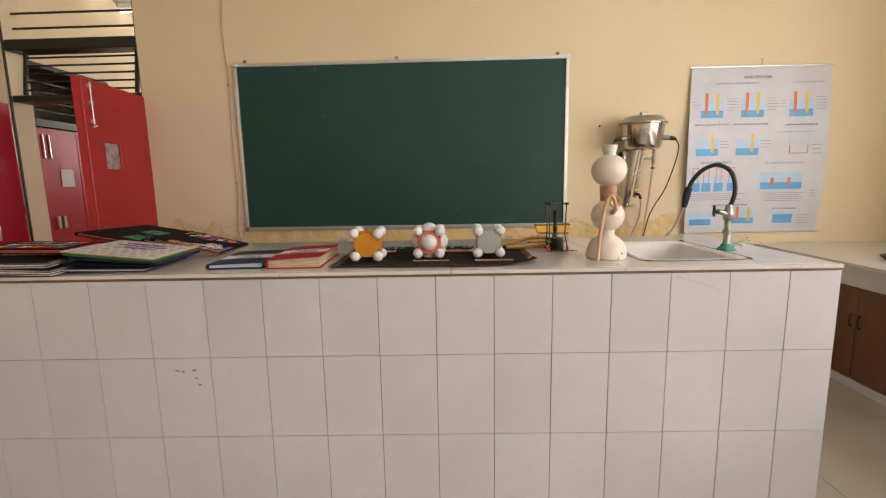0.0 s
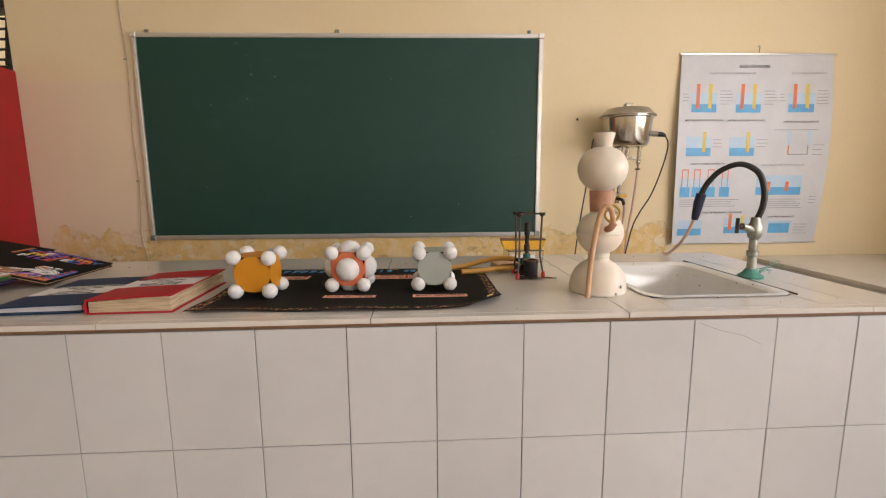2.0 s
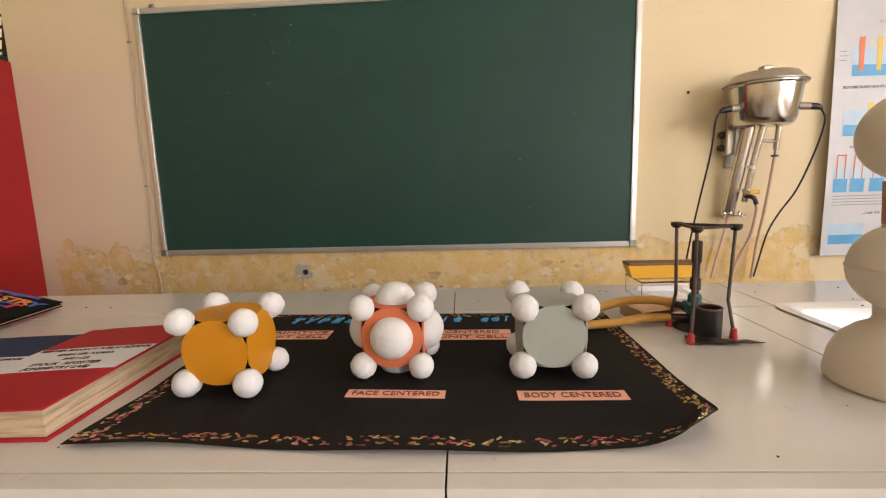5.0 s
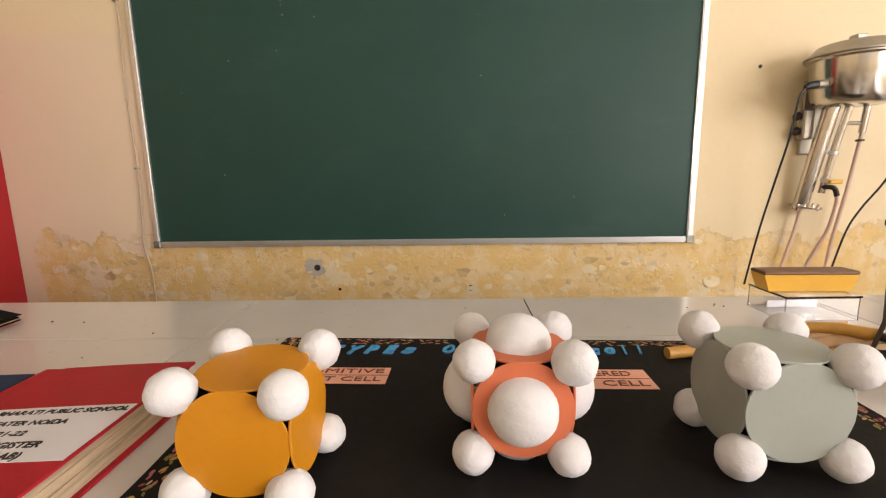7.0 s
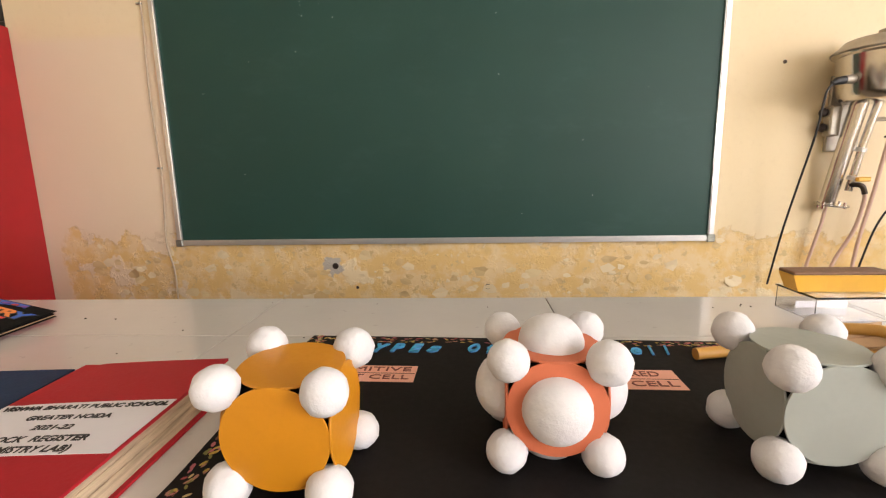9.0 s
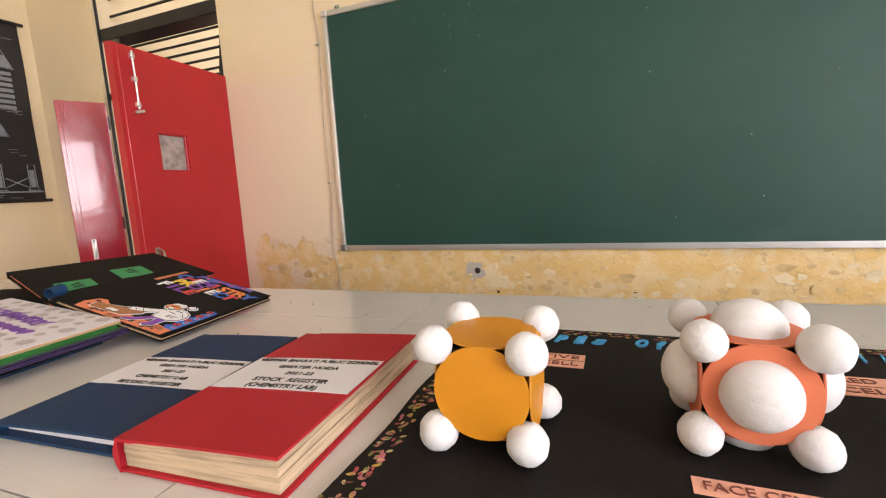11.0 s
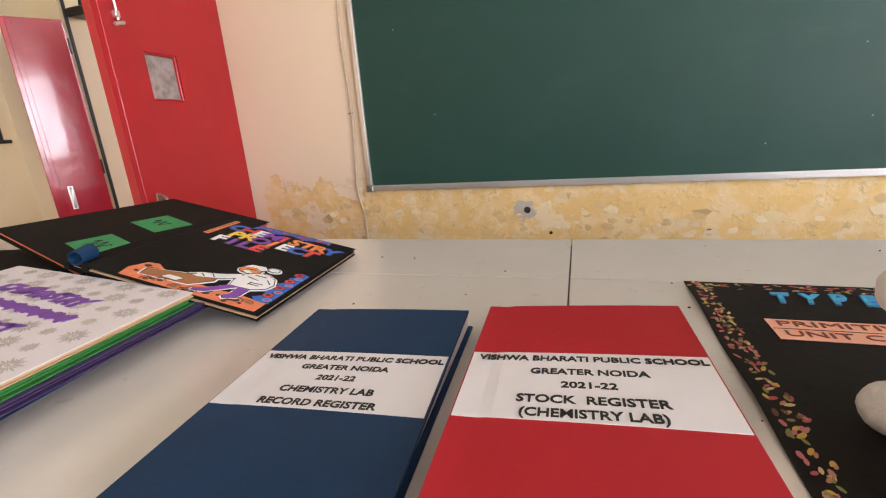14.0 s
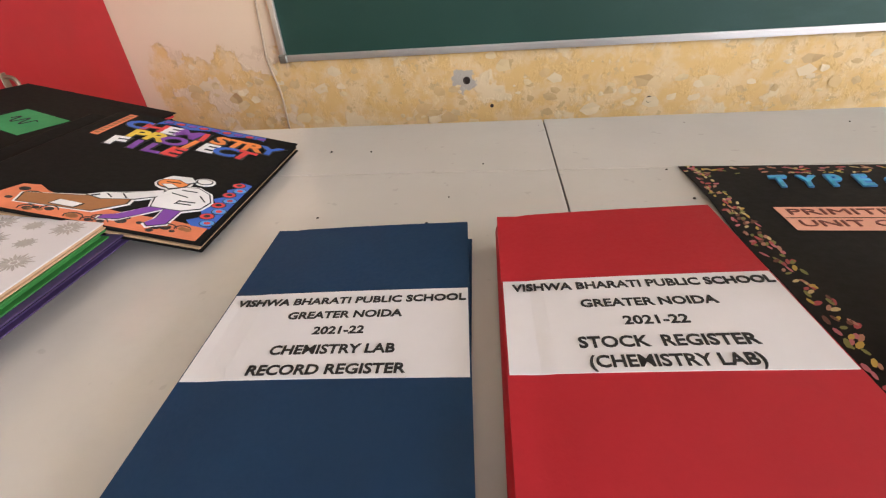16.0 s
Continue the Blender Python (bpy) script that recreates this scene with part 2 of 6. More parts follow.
BLACK_CARD = surface("black_file_card", (0.010, 0.009, 0.008), 0.75, dark=0.75, big=5, fine=120, bump=0.2, dist=0.001, spec=0.12)
PEACH_PAPER = surface("peach_label_paper", (0.84, 0.42, 0.30), 0.75, dark=0.93, big=15, fine=140)
WHITE_PAPER = surface("white_paper", (0.72, 0.70, 0.72), 0.7, dark=0.96, big=5, fine=90, bump=0.04)
CREAM_PAPER = surface("aged_page_edges", (0.60, 0.46, 0.30), 0.85, dark=0.6, big=12, fine=260, bump=0.4, dist=0.001, stretch=(1, 1, 14))
INK = surface("black_ink", (0.014, 0.013, 0.013), 0.6, dark=0.8)
BROWN_INK = surface("brown_felt_ink", (0.22, 0.06, 0.04), 0.7, dark=0.7, big=20)
BLUE_INK = surface("turquoise_letters", (0.05, 0.42, 0.72), 0.5, dark=0.6, big=40)
PURPLE_INK = surface("purple_letters", (0.20, 0.07, 0.36), 0.6, dark=0.7, big=20)
BLUE_CLOTH = surface("navy_book_cloth", (0.009, 0.038, 0.098), 0.6, dark=0.85, big=6, fine=240, bump=0.22, dist=0.0008, spec=0.25)
RED_CLOTH = surface("red_book_cloth", (0.42, 0.012, 0.022), 0.55, dark=0.9, big=6, fine=240, bump=0.18, dist=0.0008, spec=0.3)
GREEN_CARD = surface("green_tag_card", (0.03, 0.30, 0.10), 0.6, dark=0.85, big=12)
GREEN_FILE = surface("green_file_card", (0.035, 0.19, 0.035), 0.6, dark=0.8, big=8)
PURPLE_FILE = surface("purple_file_card", (0.055, 0.030, 0.105), 0.6, dark=0.8, big=8)
FLORAL_PAPER = surface("white_floral_paper", (0.68, 0.63, 0.63), 0.6, dark=0.95, big=6, fine=60)
FLORAL_GREY = surface("printed_flower_grey", (0.46, 0.41, 0.37), 0.7, dark=0.85, big=20)
WOOD = surface("brown_laminate", (0.17, 0.065, 0.032), 0.38, dark=0.65, big=3, fine=24, bump=0.12, stretch=(1, 1, 0.12))
CARDBOARD = surface("cardboard", (0.55, 0.36, 0.20), 0.85, dark=0.8, big=9, fine=90)
CHART_BLACK = surface("black_chart_cloth", (0.022, 0.022, 0.024), 0.5, dark=0.7, big=5, fine=90, bump=0.15)
CHART_LINE = surface("pale_print", (0.30, 0.33, 0.36), 0.6, dark=0.75, big=20)
POSTER_PAPER = surface("poster_vinyl", (0.66, 0.67, 0.71), 0.42, dark=0.90, big=4, fine=18, bump=0.3, dist=0.006)
POSTER_BLUE = surface("poster_blue", (0.12, 0.43, 0.78), 0.45, dark=0.85, big=14)
POSTER_PALE = surface("poster_pale_blue", (0.50, 0.67, 0.83), 0.45, dark=0.92, big=14)
POSTER_RED = surface("poster_orange_red", (0.80, 0.20, 0.09), 0.45, dark=0.9, big=14)
POSTER_YELLOW = surface("poster_yellow", (0.82, 0.60, 0.12), 0.45, dark=0.9, big=14)
POSTER_GREY = surface("poster_grey_print", (0.33, 0.33, 0.38), 0.5, dark=0.85, big=14)
FRAME_WHITE = surface("cream_jamb_paint", (0.72, 0.66, 0.54), 0.5, dark=0.9)
GLASS = glass_material("window_glass")
FROSTED = surface("frosted_glass", (0.62, 0.56, 0.54), 0.12, dark=0.55, big=22, fine=60, bump=0.5, dist=0.004)
FROSTED.node_tree.nodes["Principled BSDF"].inputs["Transmission Weight"].default_value = 0.45
PALETTE = {"red": (0.68, 0.05, 0.05), "orange": (0.82, 0.25, 0.05), "yellow": (0.80, 0.55, 0.05), "blue": (0.04, 0.13, 0.55),
           "purple": (0.22, 0.06, 0.40), "green": (0.10, 0.36, 0.08), "pink": (0.72, 0.22, 0.28), "peach": (0.74, 0.215, 0.095),
           "white": (0.82, 0.81, 0.80), "brown": (0.36, 0.15, 0.05), "sky": (0.10, 0.32, 0.70), "black": (0.02, 0.02, 0.02)}
PAINT = {k: surface("poster_paint_" + k, c, 0.6, dark=0.86, big=20, fine=150) for k, c in PALETTE.items()}
PETALS = island_material("border_petals", [(0.40, 0.07, 0.07), (0.48, 0.14, 0.16), (0.50, 0.34, 0.06), (0.20, 0.20, 0.05), (0.42, 0.20, 0.13), (0.14, 0.05, 0.03), (0.56, 0.44, 0.20)])
FLAKES = island_material("paint_flakes", [(0.78, 0.63, 0.36), (0.80, 0.67, 0.45), (0.74, 0.54, 0.26), (0.66, 0.48, 0.24)])


# ---- building helpers ----
def thing(name, m, label, category, group="", kind=""):
    ob = new(name)
    ob.empty_display_size = 0.05
    ob.matrix_basis = m
    return tagged(ob, label, category, group, kind)


def part(name, bm, material, parent=None, label="", smooth=False, m=None):
    """Links a bmesh as one mesh object, under its thing."""
    bmesh.ops.recalc_face_normals(bm, faces=bm.faces)
    me = bpy.data.meshes.new(name)
    bm.to_mesh(me)
    bm.free()
    me.materials.append(material)
    if smooth:
        me.shade_smooth()
        me.set_sharp_from_angle(angle=radians(38))
    ob = new(name, me)
    ob.parent = parent
    if m is not None:
        ob.matrix_basis = m
    if label:
        ob["label"] = label
    return ob


def share(name, ob, parent, m):
    o = new(name, ob.data)
    o.parent, o.matrix_basis = parent, m
    return o


def box(bm, lo, hi, bevel=0.0, m=None, segments=1):
    """A box between two corners, with bevelled edges."""
    g = bmesh.new()
    bmesh.ops.create_cube(g, size=1)
    for v in g.verts:
        v.co = Vector([lo[i] + (v.co[i] + 0.5) * (hi[i] - lo[i]) for i in range(3)])
    if bevel:
        bmesh.ops.bevel(g, geom=g.edges[:], offset=bevel, segments=segments, affect="EDGES", clamp_overlap=True)
    return merge(bm, g, m)


def merge(bm, g, m=None):
    if m is not None:
        bmesh.ops.transform(g, matrix=m, verts=g.verts)
    me = bpy.data.meshes.new("part_of_mesh")
    g.to_mesh(me)
    g.free()
    bm.from_mesh(me)
    bpy.data.meshes.remove(me)
    return bm


def lathe(bm, profile, steps=32, m=None):
    """Turns a profile of (radius, height) about z."""
    g = bmesh.new()
    rings = []
    for r, z in profile:
        rings.append([g.verts.new((r * math.cos(2 * math.pi * i / steps), r * math.sin(2 * math.pi * i / steps), z)) for i in range(steps)] if r > 1e-6 else [g.verts.new((0, 0, z))])
    for a, b in zip(rings, rings[1:]):
        for i in range(steps):
            j = (i + 1) % steps
            if len(a) == 1 and len(b) > 1:
                g.faces.new((a[0], b[i], b[j]))
            elif len(b) == 1 and len(a) > 1:
                g.faces.new((a[i], a[j], b[0]))
            elif len(a) > 1:
                g.faces.new((a[i], a[j], b[j], b[i]))
    return merge(bm, g, m)


def spline(points, per=8):
    """Points along a smooth curve through the given ones."""
    p = [Vector(q) for q in points]
    p = [2 * p[0] - p[1]] + p + [2 * p[-1] - p[-2]]
    out = []
    for i in range(1, len(p) - 2):
        for k in range(per):
            t = k / per
            out.append(0.5 * (2 * p[i] + (p[i + 1] - p[i - 1]) * t + (2 * p[i - 1] - 5 * p[i] + 4 * p[i + 1] - p[i + 2]) * t * t + (3 * p[i] - p[i - 1] - 3 * p[i + 1] + p[i + 2]) * t ** 3))
    return out + [p[-2]]


def tube(bm, points, radius, steps=10, smooth=True, per=8):
    """A round rod or hose along points, closed at its ends."""
    path = spline(points, per) if smooth and len(points) > 2 else [Vector(q) for q in points]
    rings, up = [], Vector((0.31, 0.17, 0.93))
    for i, c in enumerate(path):
        d = (path[min(i + 1, len(path) - 1)] - path[max(i - 1, 0)]).normalized()
        a = d.cross(up)
        a = (a if a.length > 1e-4 else d.cross(Vector((1, 0, 0)))).normalized()
        b = d.cross(a)
        up = a.cross(d)
        r = radius[min(i, len(radius) - 1)] if isinstance(radius, (list, tuple)) else radius
        rings.append([bm.verts.new(c + r * (math.cos(2 * math.pi * k / steps) * a + math.sin(2 * math.pi * k / steps) * b)) for k in range(steps)])
    for p, q in zip(rings, rings[1:]):
        for k in range(steps):
            j = (k + 1) % steps
            bm.faces.new((p[k], p[j], q[j], q[k]))
    bm.faces.new(rings[0][::-1])
    bm.faces.new(rings[-1])
    return bm


def ball(bm, centre, r, lump=0.0, flat=1.0, rings=14, segments=22):
    g = bmesh.new()
    bmesh.ops.create_uvsphere(g, u_segments=segments, v_segments=rings, radius=1)
    for v in g.verts:
        k = 1 + lump * noise.noise(v.co * 2.3 + Vector(centre) * 17)
        v.co = Vector((v.co.x * r * k, v.co.y * r * k, v.co.z * r * flat * k)) + Vector(centre)
    return merge(bm, g)


def plate(bm, outline, z0, z1, m=None):
    """A flat plate with the given outline of (x, y) points."""
    g = bmesh.new()
    lower = [g.verts.new((x, y, z0)) for x, y in outline]
    upper = [g.verts.new((x, y, z1)) for x, y in outline]
    g.faces.new(lower[::-1])
    g.faces.new(upper)
    n = len(outline)
    for i in range(n):
        g.faces.new((lower[i], lower[(i + 1) % n], upper[(i + 1) % n], upper[i]))
    return merge(bm, g, m)


def oval(cx, cy, rx, ry, turn=0.0, n=14):
    c, s = math.cos(turn), math.sin(turn)
    return [(cx + c * rx * math.cos(a) - s * ry * math.sin(a), cy + s * rx * math.cos(a) + c * ry * math.sin(a)) for a in (2 * math.pi * i / n for i in range(n))]


def rect(x0, y0, x1, y1):
    return [(x0, y0), (x1, y0), (x1, y1), (x0, y1)]


def lettering(name, words, height, material, parent, m, wide=1.0, bold=0.0, slant=0.0, width=None):
    """Words in the built-in font as a thin mesh, centred on m's origin, reading along its x."""
    curve = bpy.data.curves.new(name, "FONT")
    curve.body, curve.size, curve.align_x, curve.align_y = words, height / 0.72, "CENTER", "CENTER"
    curve.extrude, curve.offset, curve.shear = 0.0003, bold, slant
    curve.resolution_u = 3
    tmp = new(name, curve)
    bpy.context.view_layer.update()
    me = bpy.data.meshes.new_from_object(tmp.evaluated_get(bpy.context.evaluated_depsgraph_get()))
    bpy.data.objects.remove(tmp)
    bpy.data.curves.remove(curve)
    xs = [v.co.x for v in me.vertices]
    if width and xs:
        wide = width / (max(xs) - min(xs))
    me.transform(Matrix.Diagonal((wide, 1, 1, 1)))
    me.materials.clear()
    me.materials.append(material)
    ob = new(name, me)
    ob.parent, ob.matrix_basis = parent, m
    return ob


def wall_with_openings(name, along, a0, a1, b0, b1, z1, openings, material, z0=0.0):
    """A thick wall along x or y from a0 to a1, b0 to b1 thick, with openings (a, a, z, z) through it."""
    bm = bmesh.new()

    def block(p, q, za, zb):
        if q - p > 1e-4 and zb - za > 1e-4:
            lo, hi = ((p, b0, za), (q, b1, zb)) if along == "x" else ((b0, p, za), (b1, q, zb))
            box(bm, lo, hi)
    at = a0
    for p, q, za, zb in sorted(openings):
        block(at, p, z0, z1)
        block(p, q, z0, za)
        block(p, q, zb, z1)
        at = q
    block(at, a1, z0, z1)
    return tagged(part(name, bm, material), "painted masonry wall", "wall", kind="structure")


# ---- the room ----
BACK, LEFT, RIGHT, REAR, HIGH = 1.826, -3.88, 3.30, -6.0, 3.1
DOOR_L, DOOR_R, HEAD = -3.235, -2.212, 2.727

floor = part("floor", box(bmesh.new(), (LEFT - 0.9, REAR - 0.3, -0.12), (RIGHT + 0.3, 4.9, -0.012)), GROUT)
tagged(floor, "cream glazed tile floor with dark joints", "floor", kind="structure")
ceiling = part("ceiling", box(bmesh.new(), (LEFT - 0.9, REAR - 0.3, HIGH), (RIGHT + 0.3, 4.9, HIGH + 0.15)), CEILING)
tagged(ceiling, "plain white plastered ceiling", "ceiling", kind="structure")
wall_with_openings("wall_north", "x", LEFT - 0.8, RIGHT + 0.2, BACK, BACK + 0.2, HIGH, [(DOOR_L, DOOR_R, 0.0, HEAD)], WALL_DAMP)
WINDOWS_E = [(wy - 0.7, wy + 0.7, 1.05, 2.45) for wy in (-3.90, -2.05, -0.20)]
# unseen openings in the rear wall, added to let light in
ADDED_WINDOWS_S = [(wx - 0.7, wx + 0.7, 1.05, 2.45) for wx in (-2.4, -0.4, 1.6)]
wall_with_openings("wall_east", "y", REAR, BACK, RIGHT, RIGHT + 0.2, HIGH, WINDOWS_E, WALL)
wall_with_openings("wall_west", "y", REAR, BACK, LEFT - 0.2, LEFT, HIGH, [], WALL)
wall_with_openings("wall_south", "x", LEFT - 0.2, RIGHT + 0.2, REAR - 0.2, REAR, HIGH, ADDED_WINDOWS_S, WALL)
# the passage beyond the doorway
wall_with_openings("wall_passage_west", "y", BACK + 0.2, 4.7, -3.62, -3.42, HIGH, [(2.16, 3.05, 0.0, 2.25)], WALL)
wall_with_openings("wall_passage_north", "x", -3.62, 0.2, 4.7, 4.9, HIGH, [(-3.05, -1.45, 1.2, 2.6)], WALL)
wall_with_openings("wall_passage_east", "y", BACK + 0.2, 4.7, 0.0, 0.2, HIGH, [], WALL)
wall_with_openings("wall_far_room", "y", BACK + 0.2, 4.7, -4.68, -4.5, HIGH, [], WALL)
wall_with_openings("wall_far_north", "x", -4.68, -3.62, 4.7, 4.9, HIGH, [], WALL)


def window(name, along, a0, a1, z0, z1, b):
    """A steel window with two panes, set in a wall's opening."""
    turn = pose((a0 + a1) / 2, b, z0) if along == "x" else pose(b, (a0 + a1) / 2, z0, 0, 0, 90)
    ob = thing(name, turn, "steel-framed window with clear panes", "window", kind="structure")
    w, h = (a1 - a0) / 2, z1 - z0
    bm = bmesh.new()
    for lo, hi in (((-w, -0.02, 0), (-w + 0.05, 0.02, h)), ((w - 0.05, -0.02, 0), (w, 0.02, h)), ((-w + 0.05, -0.02, 0), (w - 0.05, 0.02, 0.05)),
                   ((-w + 0.05, -0.02, h - 0.05), (w - 0.05, 0.02, h)), ((-0.02, -0.018, 0.05), (0.02, 0.018, h - 0.05))):
        box(bm, lo, hi, 0.004)
    part("window_frame", bm, BLACK_IRON, ob)
    for s in (-1, 1):
        lo, hi = (0.022, w - 0.052) if s > 0 else (-w + 0.052, -0.022)
        pane = part("pane", box(bmesh.new(), (lo, -0.003, 0.052), (hi, 0.003, h - 0.052)), GLASS, ob)
        pane.visible_shadow = False
    return ob


for i, (p, q, za, zb) in enumerate(WINDOWS_E):
    window("window_%d" % (i + 1), "y", p, q, za, zb, RIGHT + 0.12)
for i, (p, q, za, zb) in enumerate(ADDED_WINDOWS_S):
    window("window_%d" % (i + 4), "x", p, q, za, zb, REAR - 0.12)
window("window_7", "x", -3.05, -1.45, 1.2, 2.6, 4.8)


def doorway():
    """Iron frame of the doorway with its barred transom above the leaves."""
    ob = thing("doorway", pose(0, BACK + 0.09, 0), "black iron door frame with barred transom above", "door frame", kind="structure")
    for x0, x1 in ((DOOR_L, DOOR_L + 0.012), (DOOR_R - 0.018, DOOR_R)):
        part("jamb", box(bmesh.new(), (x0, -0.075, 0), (x1, -0.058, HEAD), 0.003), BLACK_IRON, ob)
    for z0, z1 in ((1.848, 1.893), (2.210, 2.287), (HEAD - 0.04, HEAD)):
        part("crossbar", box(bmesh.new(), (DOOR_L + 0.019, -0.07, z0), (DOOR_R - 0.019, 0.07, z1), 0.006), BLACK_IRON, ob)
    for z in (2.38, 2.485, 2.59):
        part("bar", tube(bmesh.new(), [(DOOR_L + 0.04, 0, z), (DOOR_R - 0.04, 0, z)], 0.008, 8), BLACK_IRON, ob)
    # the lower grille hangs a little open into the room
    sash = thing("grille", pose(0, -0.02, 1.903, -9, 0, 0), "", "")
    sash.parent = ob
    for x0, x1 in ((DOOR_L + 0.07, DOOR_L + 0.095), (DOOR_R - 0.095, DOOR_R - 0.07)):
        part("upright", box(bmesh.new(), (x0, -0.012, 0), (x1, 0.012, 0.31), 0.003), BLACK_IRON, sash)
    for k in range(5):
        z = 0.035 + k * 0.061
        part("bar", tube(bmesh.new(), [(DOOR_L + 0.075, 0, z), (DOOR_R - 0.075, 0, z)], 0.0075, 8), BLACK_IRON, sash)
    return ob


doorway()


def door_leaf(name, hinge, free, z1, material, label, view, bolt_side):
    """A flush door leaf from its hinge to its free edge, with pull handle, tower bolt and, on the main leaf, a small glazed view opening."""
    d = Vector(free) - Vector(hinge)
    w = d.length
    ob = thing(name, pose(hinge[0], hinge[1], 0.012, 0, 0, math.degrees(math.atan2(d.y, d.x))), label, "door")
    t, h = 0.035, z1 - 0.012
    bm = bmesh.new()
    if view:
        a0, a1, b0, b1 = view
        for lo, hi in (((0, -t / 2, 0), (a0, t / 2, h)), ((a1, -t / 2, 0), (w, t / 2, h)), ((a0, -t / 2, 0), (a1, t / 2, b0)), ((a0, -t / 2, b1), (a1, t / 2, h))):
            box(bm, lo, hi)
        bmesh.ops.remove_doubles(bm, verts=bm.verts, dist=0.0005)
    else:
        box(bm, (0, -t / 2, 0), (w, t / 2, h), 0.003)
    part("leaf", bm, material, ob)
    part("edge_strip", box(bmesh.new(), (w - 0.045, bolt_side * t / 2 - 0.004, 0.01), (w - 0.022, bolt_side * t / 2 + 0.004, h - 0.01), 0.002), material, ob)
    if view:
        a0, a1, b0, b1 = view
        fr = bmesh.new()
        for lo, hi in (((a0 + 0.0005, -0.015, b0 + 0.0005), (a0 + 0.008, 0.015, b1 - 0.0005)), ((a1 - 0.008, -0.015, b0 + 0.0005), (a1 - 0.0005, 0.015, b1 - 0.0005)),
                       ((a0 + 0.008, -0.015, b0 + 0.0005), (a1 - 0.008, 0.015, b0 + 0.008)), ((a0 + 0.008, -0.015, b1 - 0.008), (a1 - 0.008, 0.015, b1 - 0.0005))):
            box(fr, lo, hi, 0.002)
        part("view_frame", fr, material, ob)
        pane = part("pane", box(bmesh.new(), (a0 + 0.007, -0.003, b0 + 0.007), (a1 - 0.007, 0.003, b1 - 0.007)), FROSTED, ob, "small frosted view panel")
    s = bolt_side * t / 2
    at = w - 0.085
    bm = bmesh.new()
    if view:
        tube(bm, [(at, s + bolt_side * 0.012, h - 0.02), (at, s + bolt_side * 0.012, h - 0.27)], 0.0045, 8)
        for z in (h - 0.04, h - 0.14, h - 0.25):
            box(bm, (at - 0.010, s - 0.001 if s > 0 else s - 0.018, z - 0.012), (at + 0.010, s + 0.018 if s > 0 else s + 0.001, z + 0.012), 0.003)
        tube(bm, [(at - 0.02, s + bolt_side * 0.014, h - 0.275), (at + 0.02, s + bolt_side * 0.014, h - 0.285)], 0.007, 8)
        part("tower_bolt", bm, ALU, ob, "long aluminium tower bolt", True)
        bm = bmesh.new()
    tube(bm, [(at, s, 0.83), (at, s + bolt_side * 0.035, 0.845), (at, s + bolt_side * 0.035, 0.925), (at, s, 0.94)], 0.0065, 8)
    box(bm, (at - 0.013, min(s, s + bolt_side * 0.004), 0.82), (at + 0.013, max(s, s + bolt_side * 0.004), 0.95), 0.002)
    part("handle", bm, WORN_STEEL if view else ALU, ob, "worn metal pull handle", True)
    for z in (0.2, 1.0, 1.65):
        part("hinge", tube(bmesh.new(), [(-0.004, -bolt_side * t / 2, z), (-0.004, -bolt_side * t / 2, z + 0.08)], 0.008, 8), BLACK_IRON, ob)
    return ob


door_leaf("door_1", (DOOR_R - 0.005, BACK - 0.005), (-2.145, 1.150), 1.853, RED_DOOR, "open red-painted flush door with small glazed panel", (0.333, 0.500, 1.302, 1.482), 1)
door_leaf("door_2", (DOOR_L + 0.014, BACK - 0.012), (-3.347, 1.595), 1.826, RED_GLOSS, "narrow glossy crimson door leaf standing open", None, 1)


def passage_door():
    """The closed red double door of the next room, with its own barred transom."""
    ob = thing("door_3", pose(-3.42, 2.16, 0, 0, 0, 90) @ Matrix.Diagonal((0.967, 1, 0.975, 1)), "closed red double door with paper notice", "door", kind="structure")
    for i in range(2):
        part("leaf", box(bmesh.new(), (0.045 + i * 0.416, -0.005, 0.01), (0.458 + i * 0.416, 0.035, 1.76), 0.003), RED_DOOR, ob)
    fr = bmesh.new()
    for lo, hi in (((0, -0.012, 0), (0.042, 0.06, 1.764)), ((0.878, -0.012, 0), (0.92, 0.06, 1.764))):
        part("post", box(bmesh.new(), lo, hi, 0.003), RED_DOOR, ob)
    for lo, hi in (((0, -0.03, 1.765), (0.042, 0.06, 2.3)), ((0.878, -0.03, 1.765), (0.92, 0.06, 2.3)), ((0.042, -0.03, 1.765), (0.878, 0.06, 1.83)), ((0.042, -0.03, 2.26), (0.878, 0.06, 2.3))):
        box(fr, lo, hi, 0.003)
    part("frame", fr, BLACK_IRON, ob)
    for z in (1.91, 1.99, 2.07, 2.15):
        part("bar", tube(bmesh.new(), [(0.04, 0.01, z), (0.88, 0.01, z)], 0.008, 8), BLACK_IRON, ob)
    for x in (0.10, 0.16, 0.52):
        part("bolt", tube(bmesh.new(), [(x, -0.012, 1.50), (x, -0.012, 1.70)], 0.007, 8), ALU, ob)
    for x in (0.14, 0.20):
        part("handle", box(bmesh.new(), (x - 0.012, -0.03, 0.88), (x + 0.012, -0.006, 0.99), 0.004), ALU, ob)
    part("notice", box(bmesh.new(), (0.24, -0.010, 1.25), (0.375, -0.006, 1.41)), WHITE_PAPER, ob, "cream paper notice")
    return ob


passage_door()

